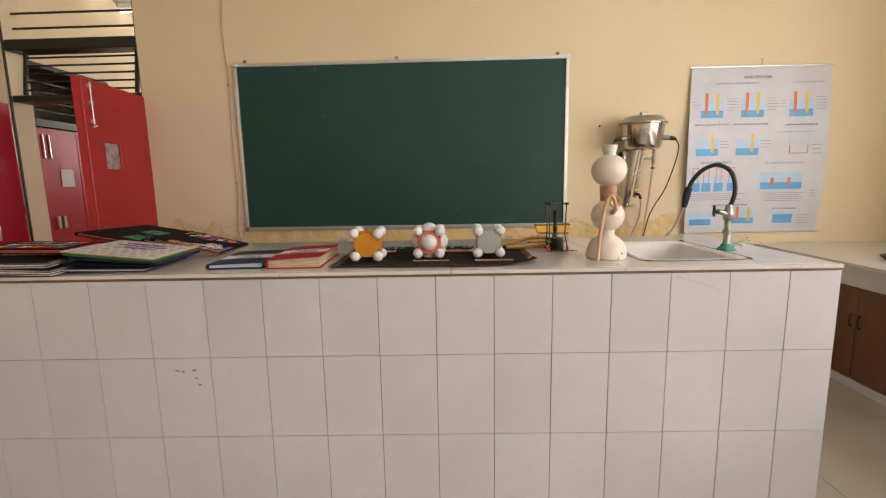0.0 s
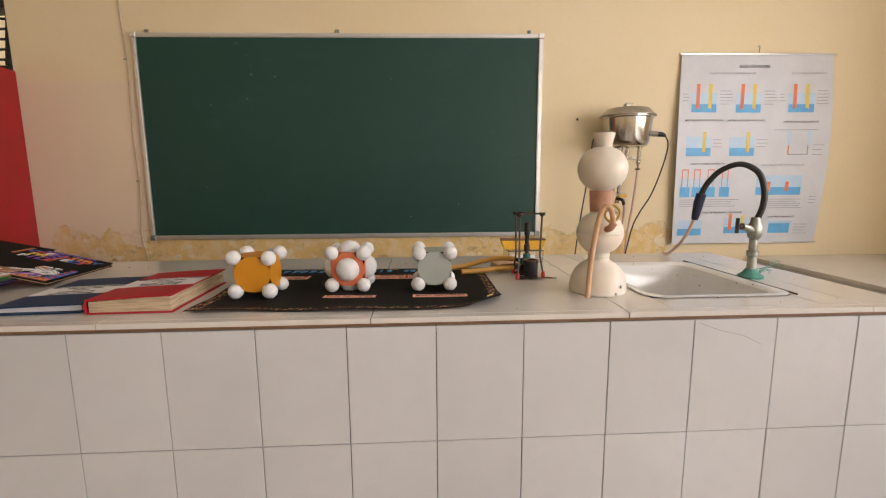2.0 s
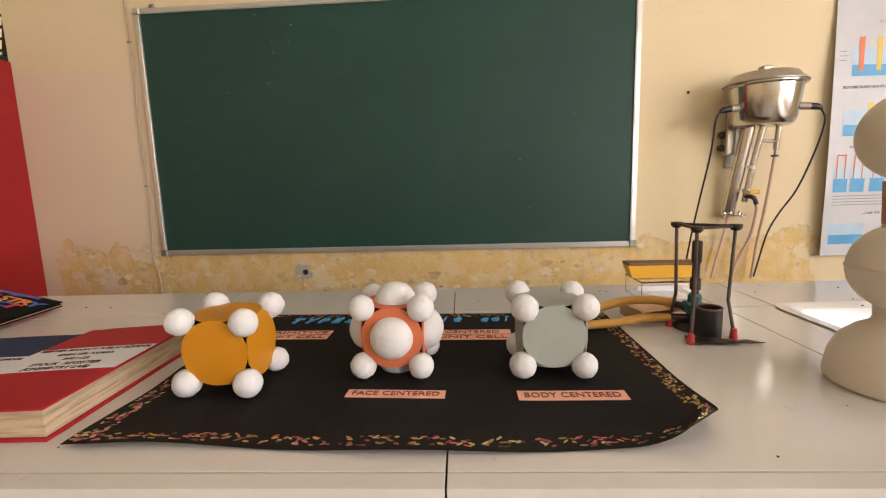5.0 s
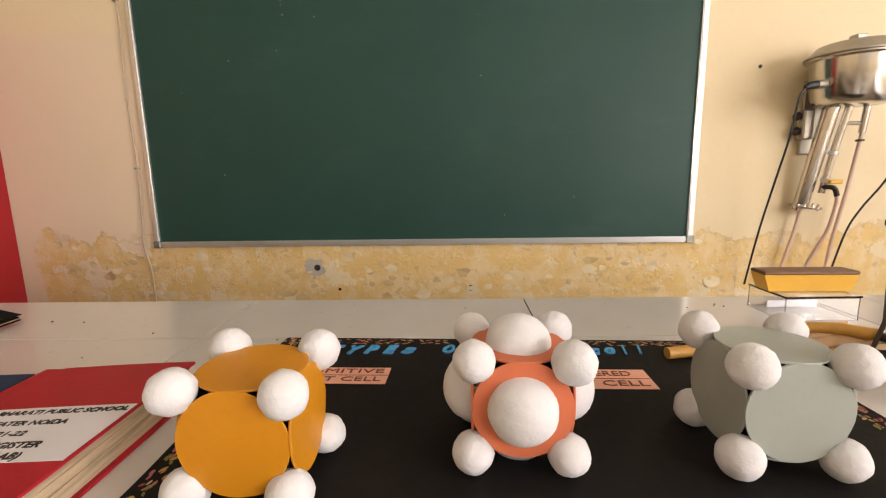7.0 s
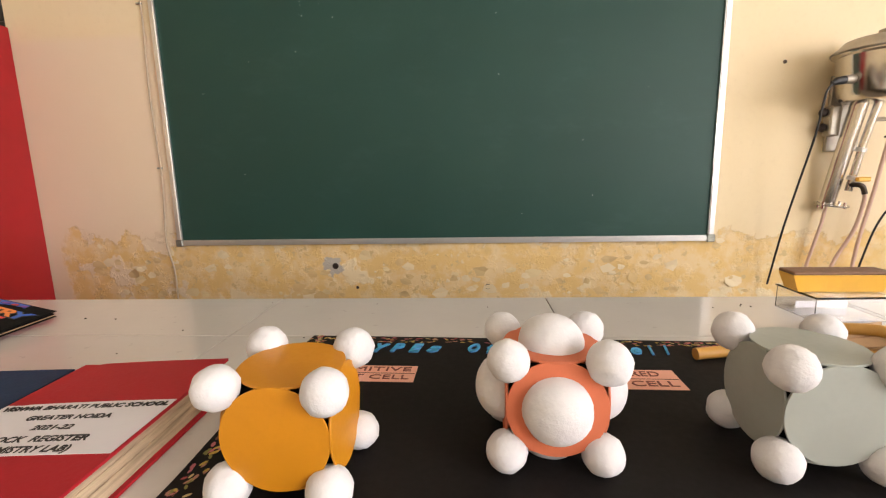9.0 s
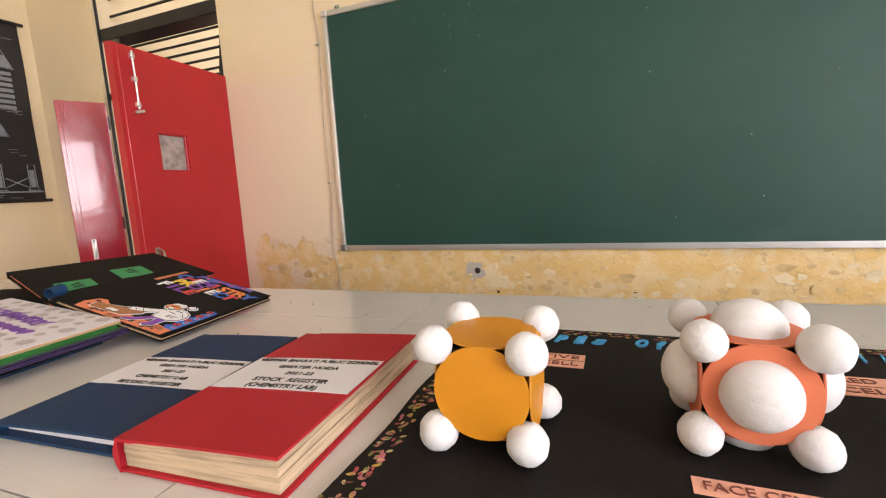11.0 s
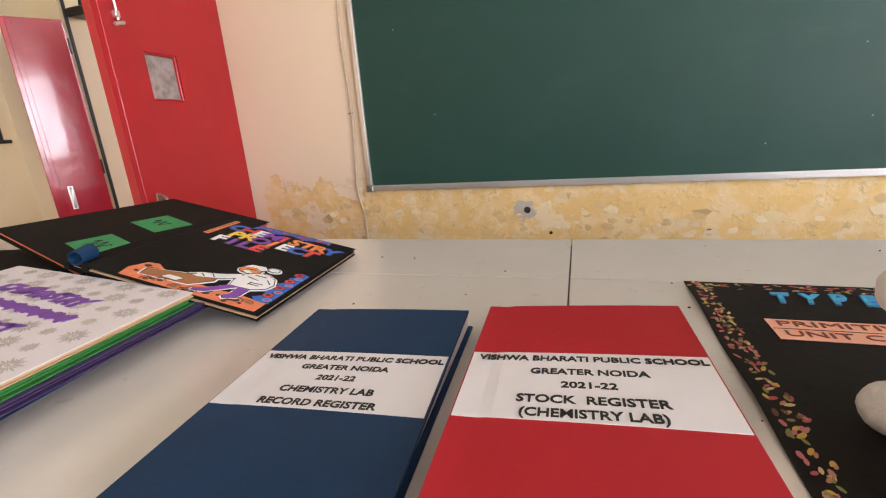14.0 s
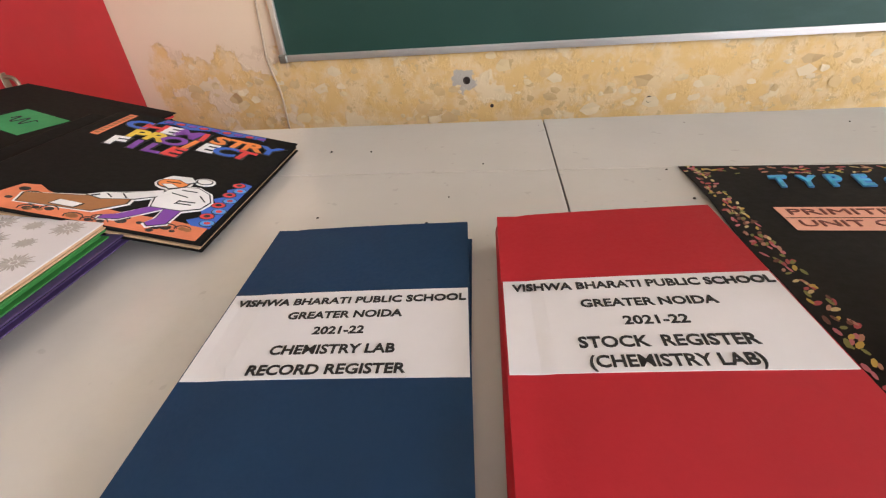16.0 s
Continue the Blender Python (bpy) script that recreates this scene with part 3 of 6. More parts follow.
def ceiling_light(x, y):
    """A fluorescent batten under the ceiling of the passage."""
    ob = thing("ceiling_light", pose(x, y, HIGH), "white fluorescent batten under the passage ceiling", "light")
    part("housing", box(bmesh.new(), (-0.6, -0.04, -0.05), (0.6, 0.04, 0), 0.006), CEILING, ob)
    m, nt, bsdf, vec = start_material("lit_tube")
    bsdf.inputs["Emission Color"].default_value = (1, 0.97, 0.92, 1)
    bsdf.inputs["Emission Strength"].default_value = 6
    part("tube", tube(bmesh.new(), [(-0.57, 0, -0.068), (0.57, 0, -0.068)], 0.014, 10), m, ob)


for lx, ly in ((-3.0, 3.0), (-3.0, 3.4), (-2.9, 3.8)):
    ceiling_light(lx, ly)


# ---- the tiled demonstration counter; its own axes run along its front ----
COUNTER = pose(0, -0.0105, 0, 0, 0, 1.15)
U0, U1, DEEP, TOP = -2.4, 1.372, 0.818, 0.9
SU0, SU1, SV0, SV1 = 0.76, 1.135, 0.120, 0.60


def counter():
    ob = thing("demonstration_counter", COUNTER, "long white-tiled laboratory demonstration counter with polished slab top", "counter")
    bm = bmesh.new()
    zt = 0.8805
    for lo, hi in (((U0, 0.009, 0), (SU0 - 0.03, DEEP - 0.012, zt)), ((SU1 + 0.03, 0.009, 0), (U1 - 0.009, DEEP - 0.012, zt)),
                   ((SU0 - 0.03, 0.009, 0), (SU1 + 0.03, SV0 - 0.03, zt)), ((SU0 - 0.03, SV1 + 0.03, 0), (SU1 + 0.03, DEEP - 0.012, zt)), ((SU0 - 0.03, SV0 - 0.03, 0), (SU1 + 0.03, SV1 + 0.03, 0.6))):
        box(bm, lo, hi)
    part("body", bm, GROUT, ob)
    # the slab's dark bedding line under its white nosing
    bed = bmesh.new()
    for lo, hi in (((U0, -0.001, zt + 0.001), (U1 + 0.002, SV0 - 0.032, 0.888)), ((U0, SV0 - 0.032, zt + 0.001), (SU0 - 0.032, DEEP, 0.888)), ((SU1 + 0.032, SV0 - 0.032, zt + 0.001), (U1 + 0.002, DEEP, 0.888))):
        box(bed, lo, hi)
    part("bedding", bed, BROWN_RIM, ob, "brown bedding under the slab")
    # slabs of the top, cut round the sink
    us = [U0, -1.709, -1.121, -0.533, 0.055, 0.643, 1.231, U1 + 0.004]
    vs = [-0.004, 0.022, 0.588, DEEP + 0.004]
    g = 0.0011
    for ua, ub in zip(us, us[1:]):
        for va, vb in zip(vs, vs[1:]):
            cells = [(ua, va, ub, vb)]
            if ub > SU0 and ua < SU1 and vb > SV0 and va < SV1:
                cells = [(ua, va, max(ua, SU0), vb), (min(ub, SU1), va, ub, vb), (max(ua, SU0), va, min(ub, SU1), max(va, SV0)), (max(ua, SU0), min(vb, SV1), min(ub, SU1), vb)]
            for a, b, c, d in cells:
                if c - a > 0.01 and d - b > 0.004:
                    part("slab", box(bmesh.new(), (a + g, b + g, 0.888), (c - g, d - g, TOP + random.uniform(-0.0003, 0.0003)), 0.0004), SLAB, ob)
    # moulded sink bowl
    bm = bmesh.new()
    rings = []
    for inset, z in ((-0.012, TOP + 0.003), (0.004, TOP + 0.005), (0.02, TOP - 0.004), (0.035, TOP - 0.04), (0.05, 0.70), (0.09, 0.665), (0.16, 0.655)):
        r = max(0.02, 0.05 - inset * 0.1)
        ring = []
        for cx, cy, a0 in ((SU1 - inset - r, SV1 - inset - r, 0), (SU0 + inset + r, SV1 - inset - r, 90), (SU0 + inset + r, SV0 + inset + r, 180), (SU1 - inset - r, SV0 + inset + r, 270)):
            for k in range(5):
                a = radians(a0 + k * 22.5)
                ring.append(bm.verts.new((cx + r * math.cos(a), cy + r * math.sin(a), z)))
        rings.append(ring)
    for p, q in zip(rings, rings[1:]):
        for k in range(20):
            bm.faces.new((p[k], p[(k + 1) % 20], q[(k + 1) % 20], q[k]))
    bm.faces.new(rings[-1])
    part("sink", bm, CERAMIC, ob, "white ceramic sink set flush in the top", True)
    part("sink_drain", lathe(bmesh.new(), [(0, 0.6575), (0.028, 0.6575), (0.03, 0.661), (0.024, 0.661), (0, 0.659)], 20, pose((SU0 + SU1) / 2, (SV0 + SV1) / 2, 0)), STEEL, ob, "steel drain", True)
    part("sink_joint", box(bmesh.new(), (SU1 + 0.012, SV0 + 0.0, TOP), (SU1 + 0.018, SV1 + 0.03, TOP + 0.004), 0.001), DARK_METAL, ob, "dark metal joint strip")
    return ob


demo_counter = counter()


def counter_tap():
    """Laboratory swan-neck tap: fixed pillar, side valve with cross handle, rubber spout and hose tail."""
    ob = thing("laboratory_tap", pose(1.180, 0.350, TOP) @ Matrix.Diagonal((0.96, 0.96, 0.93, 1)), "weathered swan-neck laboratory tap with black rubber spout", "tap")
    part("flange", lathe(bmesh.new(), [(0, 0), (0.036, 0), (0.037, 0.006), (0.028, 0.013), (0.022, 0.02), (0.016, 0.03), (0, 0.03)], 20), VERDIGRIS, ob, "green corroded flange", True)
    bm = lathe(bmesh.new(), [(0, 0.028), (0.014, 0.028), (0.013, 0.07), (0.018, 0.074), (0.018, 0.088), (0.013, 0.092), (0.0125, 0.128), (0.018, 0.134), (0.021, 0.148), (0.020, 0.172), (0.015, 0.182), (0.012, 0.20), (0, 0.20)], 16)
    tube(bm, [(0, 0, 0.15), (-0.03, -0.01, 0.165), (-0.055, -0.016, 0.172)], 0.0115, 10)
    part("pillar", bm, TAP_GREY, ob, "dull grey metal pillar", True)
    bm = tube(bmesh.new(), [(-0.05, -0.016, 0.171), (-0.074, -0.02, 0.175)], 0.007, 8)
    for a in (25, 115):
        c, s = math.cos(radians(a)), math.sin(radians(a))
        tube(bm, [(-0.072 - 0.026 * c * 0.4, -0.02 - 0.026 * c * 0.6, 0.175 - 0.026 * s), (-0.072 + 0.026 * c * 0.4, -0.02 + 0.026 * c * 0.6, 0.175 + 0.026 * s)], 0.0055, 8)
    part("cross_handle", bm, DARK_METAL, ob, "dark cross handle", True)
    arc = [(0.003, 0, 0.19), (0.014, -0.006, 0.235), (0.014, -0.006, 0.29), (-0.004, 0.003, 0.345), (-0.045, 0.028, 0.372), (-0.088, 0.058, 0.352), (-0.116, 0.080, 0.308), (-0.128, 0.089, 0.27)]
    part("spout", tube(bmesh.new(), arc, 0.0092, 12), RUBBER, ob, "black ribbed rubber spout", True)
    part("nozzle", tube(bmesh.new(), [(-0.127, 0.088, 0.275), (-0.132, 0.092, 0.245), (-0.136, 0.096, 0.205), (-0.138, 0.098, 0.185)], [0.0155, 0.0155, 0.013, 0.010], 12, False), NAVY_RUBBER, ob, "navy tapered nozzle", True)
    part("hose_tail", tube(bmesh.new(), [(-0.138, 0.098, 0.19), (-0.145, 0.13, 0.125), (-0.138, 0.20, 0.072), (-0.11, 0.30, 0.034), (-0.06, 0.42, 0.016), (-0.02, 0.50, 0.007)], 0.0055, 8), HOSE_PINK, ob, "thin pink hose end", True)
    bm = bmesh.new()
    for k in range(5):
        a = random.uniform(0, 6.28)
        tube(bm, [(0.02, 0, 0.012), (0.05 + 0.02 * math.cos(a), 0.02 * math.sin(a), 0.02 + 0.008 * k), (0.085, 0.05 * math.sin(a), 0.006 + 0.012 * k)], 0.0011, 5)
    part("twine", bm, VERDIGRIS, ob, "loose green twine")


counter_tap()


# ---- things on the walls ----
def chalkboard():
    x0, x1, z0, z1 = -1.511, 0.878, 0.863, 2.062
    ob = thing("chalkboard", pose((x0 + x1) / 2, BACK, z0), "large dark green chalkboard in an aluminium frame", "chalkboard")
    w, h, f = (x1 - x0) / 2, z1 - z0, 0.024
    part("writing_surface", box(bmesh.new(), (-w + f - 0.004, -0.016, f - 0.004), (w - f + 0.004, -0.002, h - f + 0.004)), SLATE, ob)
    for lo, hi in (((-w, -0.028, 0), (w, 0, f)), ((-w, -0.028, h - f), (w, 0, h)), ((-w, -0.028, f), (-w + f, 0, h - f)), ((w - f, -0.028, f), (w, 0, h - f))):
        part("frame_rail", box(bmesh.new(), lo, hi, 0.004, None, 2), ALU, ob)
    for sx in (-1, 1):
        for z in (0.012, h - 0.012):
            part("corner_cap", box(bmesh.new(), (sx * (w - 0.012) - 0.017, -0.032, z - 0.016), (sx * (w - 0.012) + 0.017, -0.001, z + 0.016), 0.004), ALU if z > 0.1 else TAP_GREY, ob)
    for x in (-w + 0.08, -0.02, w - 0.08):
        bm = lathe(bmesh.new(), [(0, 0), (0.012, 0), (0.012, 0.003), (0.005, 0.005), (0.005, 0.016), (0, 0.017)], 12, pose(x, -0.006, h + 0.012, 90))
        box(bm, (x - 0.012, -0.006, h - 0.004), (x + 0.012, -0.001, h + 0.026), 0.003)
        part("hanger", bm, TAP_GREY, ob)
    marks = bmesh.new()
    for k in range(14):
        cx, cz = random.gauss(-w + 0.62, 0.10), random.gauss(h - 0.16, 0.06)
        r = random.uniform(0.0004, 0.0012)
        plate(marks, oval(cx, cz, r, r * random.uniform(1, 3.5), random.uniform(-0.6, 0.6), 7), 0.0165, 0.017, Matrix(((1, 0, 0, 0), (0, 0, -1, 0), (0, 1, 0, 0), (0, 0, 0, 1))))
    for k in range(10):
        cx, cz = random.uniform(-w + 0.1, w - 0.1), random.uniform(0.1, h - 0.1)
        plate(marks, oval(cx, cz, 0.0012, 0.002, 0, 6), 0.0165, 0.017, Matrix(((1, 0, 0, 0), (0, 0, -1, 0), (0, 1, 0, 0), (0, 0, 0, 1))))
    tagged(part("chalk_marks", marks, PAINT["white"], ob, "small chalk flecks"), kind="stuff")


chalkboard()
UPRIGHT = Matrix(((1, 0, 0, 0), (0, 0, -1, 0), (0, 1, 0, 0), (0, 0, 0, 1)))


def wall_wire():
    ob = thing("wall_wire", pose(-1.564, BACK - 0.006, 0.6), "thin cream cable running down the wall beside the chalkboard", "cable")
    pts = [(0.0, 0, 2.45), (0.01, 0, 2.0), (-0.012, 0, 1.7), (0.008, -0.002, 1.3), (-0.004, 0, 0.95), (0.006, -0.003, 0.6), (-0.010, 0, 0.36), (-0.014, 0, 0.26), (0.010, -0.002, 0.14), (0.008, 0, -0.02)]
    part("cable", tube(bmesh.new(), pts, 0.0042, 7), WIRE_CREAM, ob, "", True)
    for z in (2.1, 1.32, 0.62):
        part("clip", box(bmesh.new(), (-0.012, -0.006, z - 0.004), (0.012, 0.006, z + 0.004), 0.002), TAP_GREY, ob)


wall_wire()


def electrolysis_poster():
    """A vinyl wall chart that hangs from a batten and bellies away from the wall."""
    ob = thing("wall_chart", pose(2.200, BACK - 0.004, 0.800) @ Matrix.Diagonal((0.975, 1, 0.97, 1)), "white printed vinyl chart with blue and orange beaker diagrams", "wall chart")
    w, h = 0.485, 1.19

    def bow(x, z):
        s = 1 - z / h
        return -0.006 - 0.030 * math.sin(math.pi * s) * (0.35 + 0.65 * abs(x / w)) - 0.028 * s * s * (x < 0) * (abs(x) / w) ** 2

    def cloth(bm, x0, x1, z0, z1, lift, nx, nz):
        g = bmesh.new()
        rows = [[g.verts.new((x0 + (x1 - x0) * i / nx - 0.012 * math.sin(math.pi * (z0 + (z1 - z0) * j / nz) / h) * -((x0 + (x1 - x0) * i / nx) / w), bow(x0 + (x1 - x0) * i / nx, z0 + (z1 - z0) * j / nz) - lift, z0 + (z1 - z0) * j / nz)) for i in range(nx + 1)] for j in range(nz + 1)]
        for a, b in zip(rows, rows[1:]):
            for i in range(nx):
                g.faces.new((a[i], a[i + 1], b[i + 1], b[i]))
        return merge(bm, g)

    sheet = part("sheet", cloth(bmesh.new(), -w, w, 0, h, 0, 24, 30), POSTER_PAPER, ob, "", True)
    for z in (0.0, h):
        part("batten", tube(bmesh.new(), [(-w - 0.014, -0.009, z), (w + 0.014, -0.009, z)], 0.007 if z else 0.005, 8), ALU, ob, "thin aluminium batten", True)
    part("hook", tube(bmesh.new(), [(0, 0.003, h + 0.05), (0, -0.012, h + 0.045), (0, -0.010, h + 0.008)], 0.003, 6), TAP_GREY, ob, "small wall hook", True)

    def mark(name, x0, x1, z0, z1, material, lift=0.0012):
        part(name, cloth(bmesh.new(), x0, x1, z0, z1, lift, 3, 3), material, ob)

    def words(text, x, z, size, width=None, material=INK):
        lettering("lettering", text, size, material, ob, Matrix.Translation((x, bow(x, z) - 0.005, z)) @ UPRIGHT, width=width)

    def scribble(x, z, width, rows, gap=0.011):
        for k in range(rows):
            mark("text_line", x, x + width * random.uniform(0.75, 1), z - k * gap, z - k * gap + 0.0035, POSTER_GREY)

    def beaker(x, z, wide, high, fill, rods):
        mark("beaker", x, x + wide, z, z + high, POSTER_PALE, 0.0010)
        mark("liquid", x + 0.003, x + wide - 0.003, z, z + high * fill, POSTER_BLUE, 0.0016)
        for off, rise, m in rods:
            mark("electrode", x + wide * off - 0.011, x + wide * off + 0.011, z + high * 0.2, z + high * rise, m, 0.0022)

    words("ELECTROLYSIS", -0.02, 1.115, 0.018, 0.19)
    words("ELECTROLYSIS EXPERIMENTS", -0.16, 1.073, 0.011, 0.29, POSTER_GREY)
    words("ELECTROREFINING", 0.33, 1.073, 0.011, 0.22, POSTER_GREY)
    two = ((0.25, 1.45, POSTER_RED), (0.72, 1.45, POSTER_YELLOW))
    for x in (-0.41, -0.125, 0.205):
        beaker(x, 0.835, 0.165, 0.12, 0.42, two)
        scribble(x + 0.18, 0.965, 0.085, 5, 0.02)
        scribble(x - 0.055, 0.945, 0.04, 3, 0.02)
    words("BEFORE ELECTRO PLATING", -0.33, 0.785, 0.012, 0.24, INK)
    words("AFTER ELECTRO PLATING", -0.05, 0.785, 0.012, 0.24, INK)
    words("HOFFMAN VOLTAMETER", 0.30, 0.775, 0.012, 0.23, INK)
    for x in (-0.43, -0.145):
        beaker(x, 0.565, 0.165, 0.12, 0.42, ((0.72, 1.25, POSTER_YELLOW),))
        scribble(x + 0.175, 0.665, 0.07, 3, 0.022)
    for x in (0.225, 0.345):
        mark("electrode", x, x + 0.008, 0.575, 0.63, POSTER_RED if x < 0.3 else POSTER_GREY)
        mark("tube_outline", x - 0.002, x + 0.014, 0.63, 0.72, POSTER_PALE)
    mark("voltameter", 0.225, 0.353, 0.570, 0.576, POSTER_GREY)
    scribble(0.13, 0.725, 0.30, 1)
    scribble(0.38, 0.63, 0.07, 3, 0.03)
    words("FARADAY'S EXPERIMENTS", -0.31, 0.515, 0.012, 0.26, INK)
    for x in (-0.455, -0.375, -0.285, -0.19):
        beaker(x, 0.305, 0.072, 0.115, 0.55, ())
        for off in (0.012, 0.050):
            mark("wire", x + off, x + off + 0.005, 0.37, 0.475, POSTER_RED, 0.0022)
        mark("wire", x + 0.012, x + 0.055, 0.475, 0.481, POSTER_RED, 0.0022)
    words("ELECTROLYTIC PURIFICATION", 0.21, 0.505, 0.012, 0.28, POSTER_GREY)
    beaker(0.05, 0.315, 0.29, 0.125, 0.40, ((0.28, 0.68, POSTER_RED), (0.68, 0.68, POSTER_RED)))
    scribble(-0.45, 0.285, 0.42, 4, 0.014)
    scribble(0.09, 0.285, 0.30, 5, 0.014)
    words("ELECTROLYSIS OF SODIUM CHLORIDE", -0.21, 0.203, 0.011, 0.36, INK)
    beaker(-0.455, 0.055, 0.17, 0.10, 0.45, ())
    beaker(-0.135, 0.065, 0.165, 0.10, 0.42, ((0.25, 1.25, POSTER_RED), (0.75, 1.2, POSTER_YELLOW)))
    words("COPPER REFINING", 0.24, 0.172, 0.010, 0.17, INK)
    part("dish", cloth(bmesh.new(), 0.165, 0.305, 0.065, 0.135, 0.001, 3, 3), POSTER_BLUE, ob)
    part("dish_rim", cloth(bmesh.new(), 0.155, 0.315, 0.128, 0.146, 0.0016, 3, 3), POSTER_PALE, ob)
    scribble(0.33, 0.12, 0.10, 4, 0.02)
    scribble(0.40, 0.30, 0.05, 3, 0.02)


electrolysis_poster()


def apparatus_chart():
    """A black cloth chart with pale outlines of glassware on the side wall."""
    y0, y1, z0, z1 = 0.875, 1.745, 1.235, 2.398
    ob = thing("apparatus_chart", pose(LEFT + 0.006, (y0 + y1) / 2, z0, 0, 0, 90), "black cloth chart with pale drawings of laboratory glassware", "wall chart")
    w, h = (y1 - y0) / 2, z1 - z0
    bm = bmesh.new()
    rows = [[bm.verts.new((-w + 2 * w * i / 12, -0.004 - 0.012 * math.sin(i * 0.9 + j * 0.35) ** 2 * (j / 12) * (1 - j / 12) * 4, h * j / 12)) for i in range(13)] for j in range(13)]
    for a, b in zip(rows, rows[1:]):
        for i in range(12):
            bm.faces.new((a[i], a[i + 1], b[i + 1], b[i]))
    part("sheet", bm, CHART_BLACK, ob, "", True)
    for z in (0.0, h):
        part("batten", tube(bmesh.new(), [(-w - 0.03, -0.012, z), (w + 0.03, -0.012, z)], 0.011, 8), BLACK_IRON, ob, "black wooden batten", True)

    def outline(points, r=0.0028):
        part("drawing", tube(bmesh.new(), [(x, -0.020, z) for x, z in points], r, 5, False), CHART_LINE, ob)

    def flask(x, z, s):
        outline([(x - 0.008 * s, z + 0.13 * s), (x - 0.008 * s, z + 0.08 * s), (x - 0.045 * s, z), (x + 0.045 * s, z), (x + 0.008 * s, z + 0.08 * s), (x + 0.008 * s, z + 0.13 * s)])
        part("drawing", plate(bmesh.new(), [(x - 0.040 * s, z + 0.004), (x + 0.040 * s, z + 0.004), (x + 0.022 * s, z + 0.05 * s), (x - 0.022 * s, z + 0.05 * s)], 0.0185, 0.019, UPRIGHT), CHART_LINE, ob)

    def rack(x, z, wide, high, n):
        for k in range(n + 1):
            outline([(x, z + high * k / n), (x + wide, z + high * k / n)], 0.002)
        outline([(x, z), (x + wide * 0.3, z + high), (x + wide * 0.7, z + high), (x + wide, z)], 0.002)

    def tall_jar(x, z, wide, high):
        outline([(x - wide, z), (x + wide, z), (x + wide * 0.6, z + 0.02), (x + wide * 0.6, z + high), (x - wide * 0.6, z + high), (x - wide * 0.6, z + 0.02), (x - wide, z)], 0.003)
        part("drawing", plate(bmesh.new(), rect(x - wide * 0.4, z + 0.02, x + wide * 0.4, z + high * 0.8), 0.0185, 0.019, UPRIGHT), CHART_LINE, ob)

    # burette cone over a ladder of pale bands
    flask(0.295, 0.86, 1.6)
    outline([(0.295, 1.05), (0.295, 1.12)], 0.004)
    for k in range(7):
        part("drawing", plate(bmesh.new(), rect(0.235 - 0.004 * (k % 2), 0.600 + k * 0.036, 0.350, 0.622 + k * 0.036), 0.0185, 0.019, UPRIGHT), CHART_LINE, ob)
    flask(-0.03, 0.86, 1.4)
    flask(-0.28, 0.84, 1.2)
    # stand with balance arm and two flasks
    outline([(-0.24, 0.60), (0.10, 0.60)], 0.006)
    outline([(-0.09, 0.40), (-0.09, 0.62)], 0.006)
    outline([(-0.15, 0.40), (-0.03, 0.40)], 0.005)
    flask(0.065, 0.42, 1.5)
    flask(0.215, 0.42, 1.5)
    outline([(0.03, 0.575), (0.25, 0.575)], 0.003)
    rack(-0.34, 0.40, 0.12, 0.16, 3)
    # bench with tubes and crossed clamps
    outline([(-0.10, 0.06), (-0.10, 0.31), (0.10, 0.31), (0.10, 0.06), (-0.10, 0.06)], 0.0035)
    tall_jar(-0.045, 0.06, 0.036, 0.20)
    tall_jar(0.19, 0.07, 0.034, 0.17)
    tall_jar(0.37, 0.07, 0.034, 0.17)
    outline([(0.14, 0.06), (0.42, 0.06)], 0.005)
    outline([(0.22, 0.09), (0.34, 0.15)], 0.0035)
    outline([(0.22, 0.15), (0.34, 0.09)], 0.0035)
    tall_jar(-0.30, 0.06, 0.05, 0.22)
    for k in range(70):
        x, z = random.uniform(-0.40, 0.34), random.choice((0.03, 0.31, 0.335, 0.57, 0.59, 0.80, 0.82, 1.06, 1.09, 1.12)) + random.uniform(-0.01, 0.01)
        outline([(x, z), (x + random.uniform(0.03, 0.09), z)], 0.0018)


apparatus_chart()


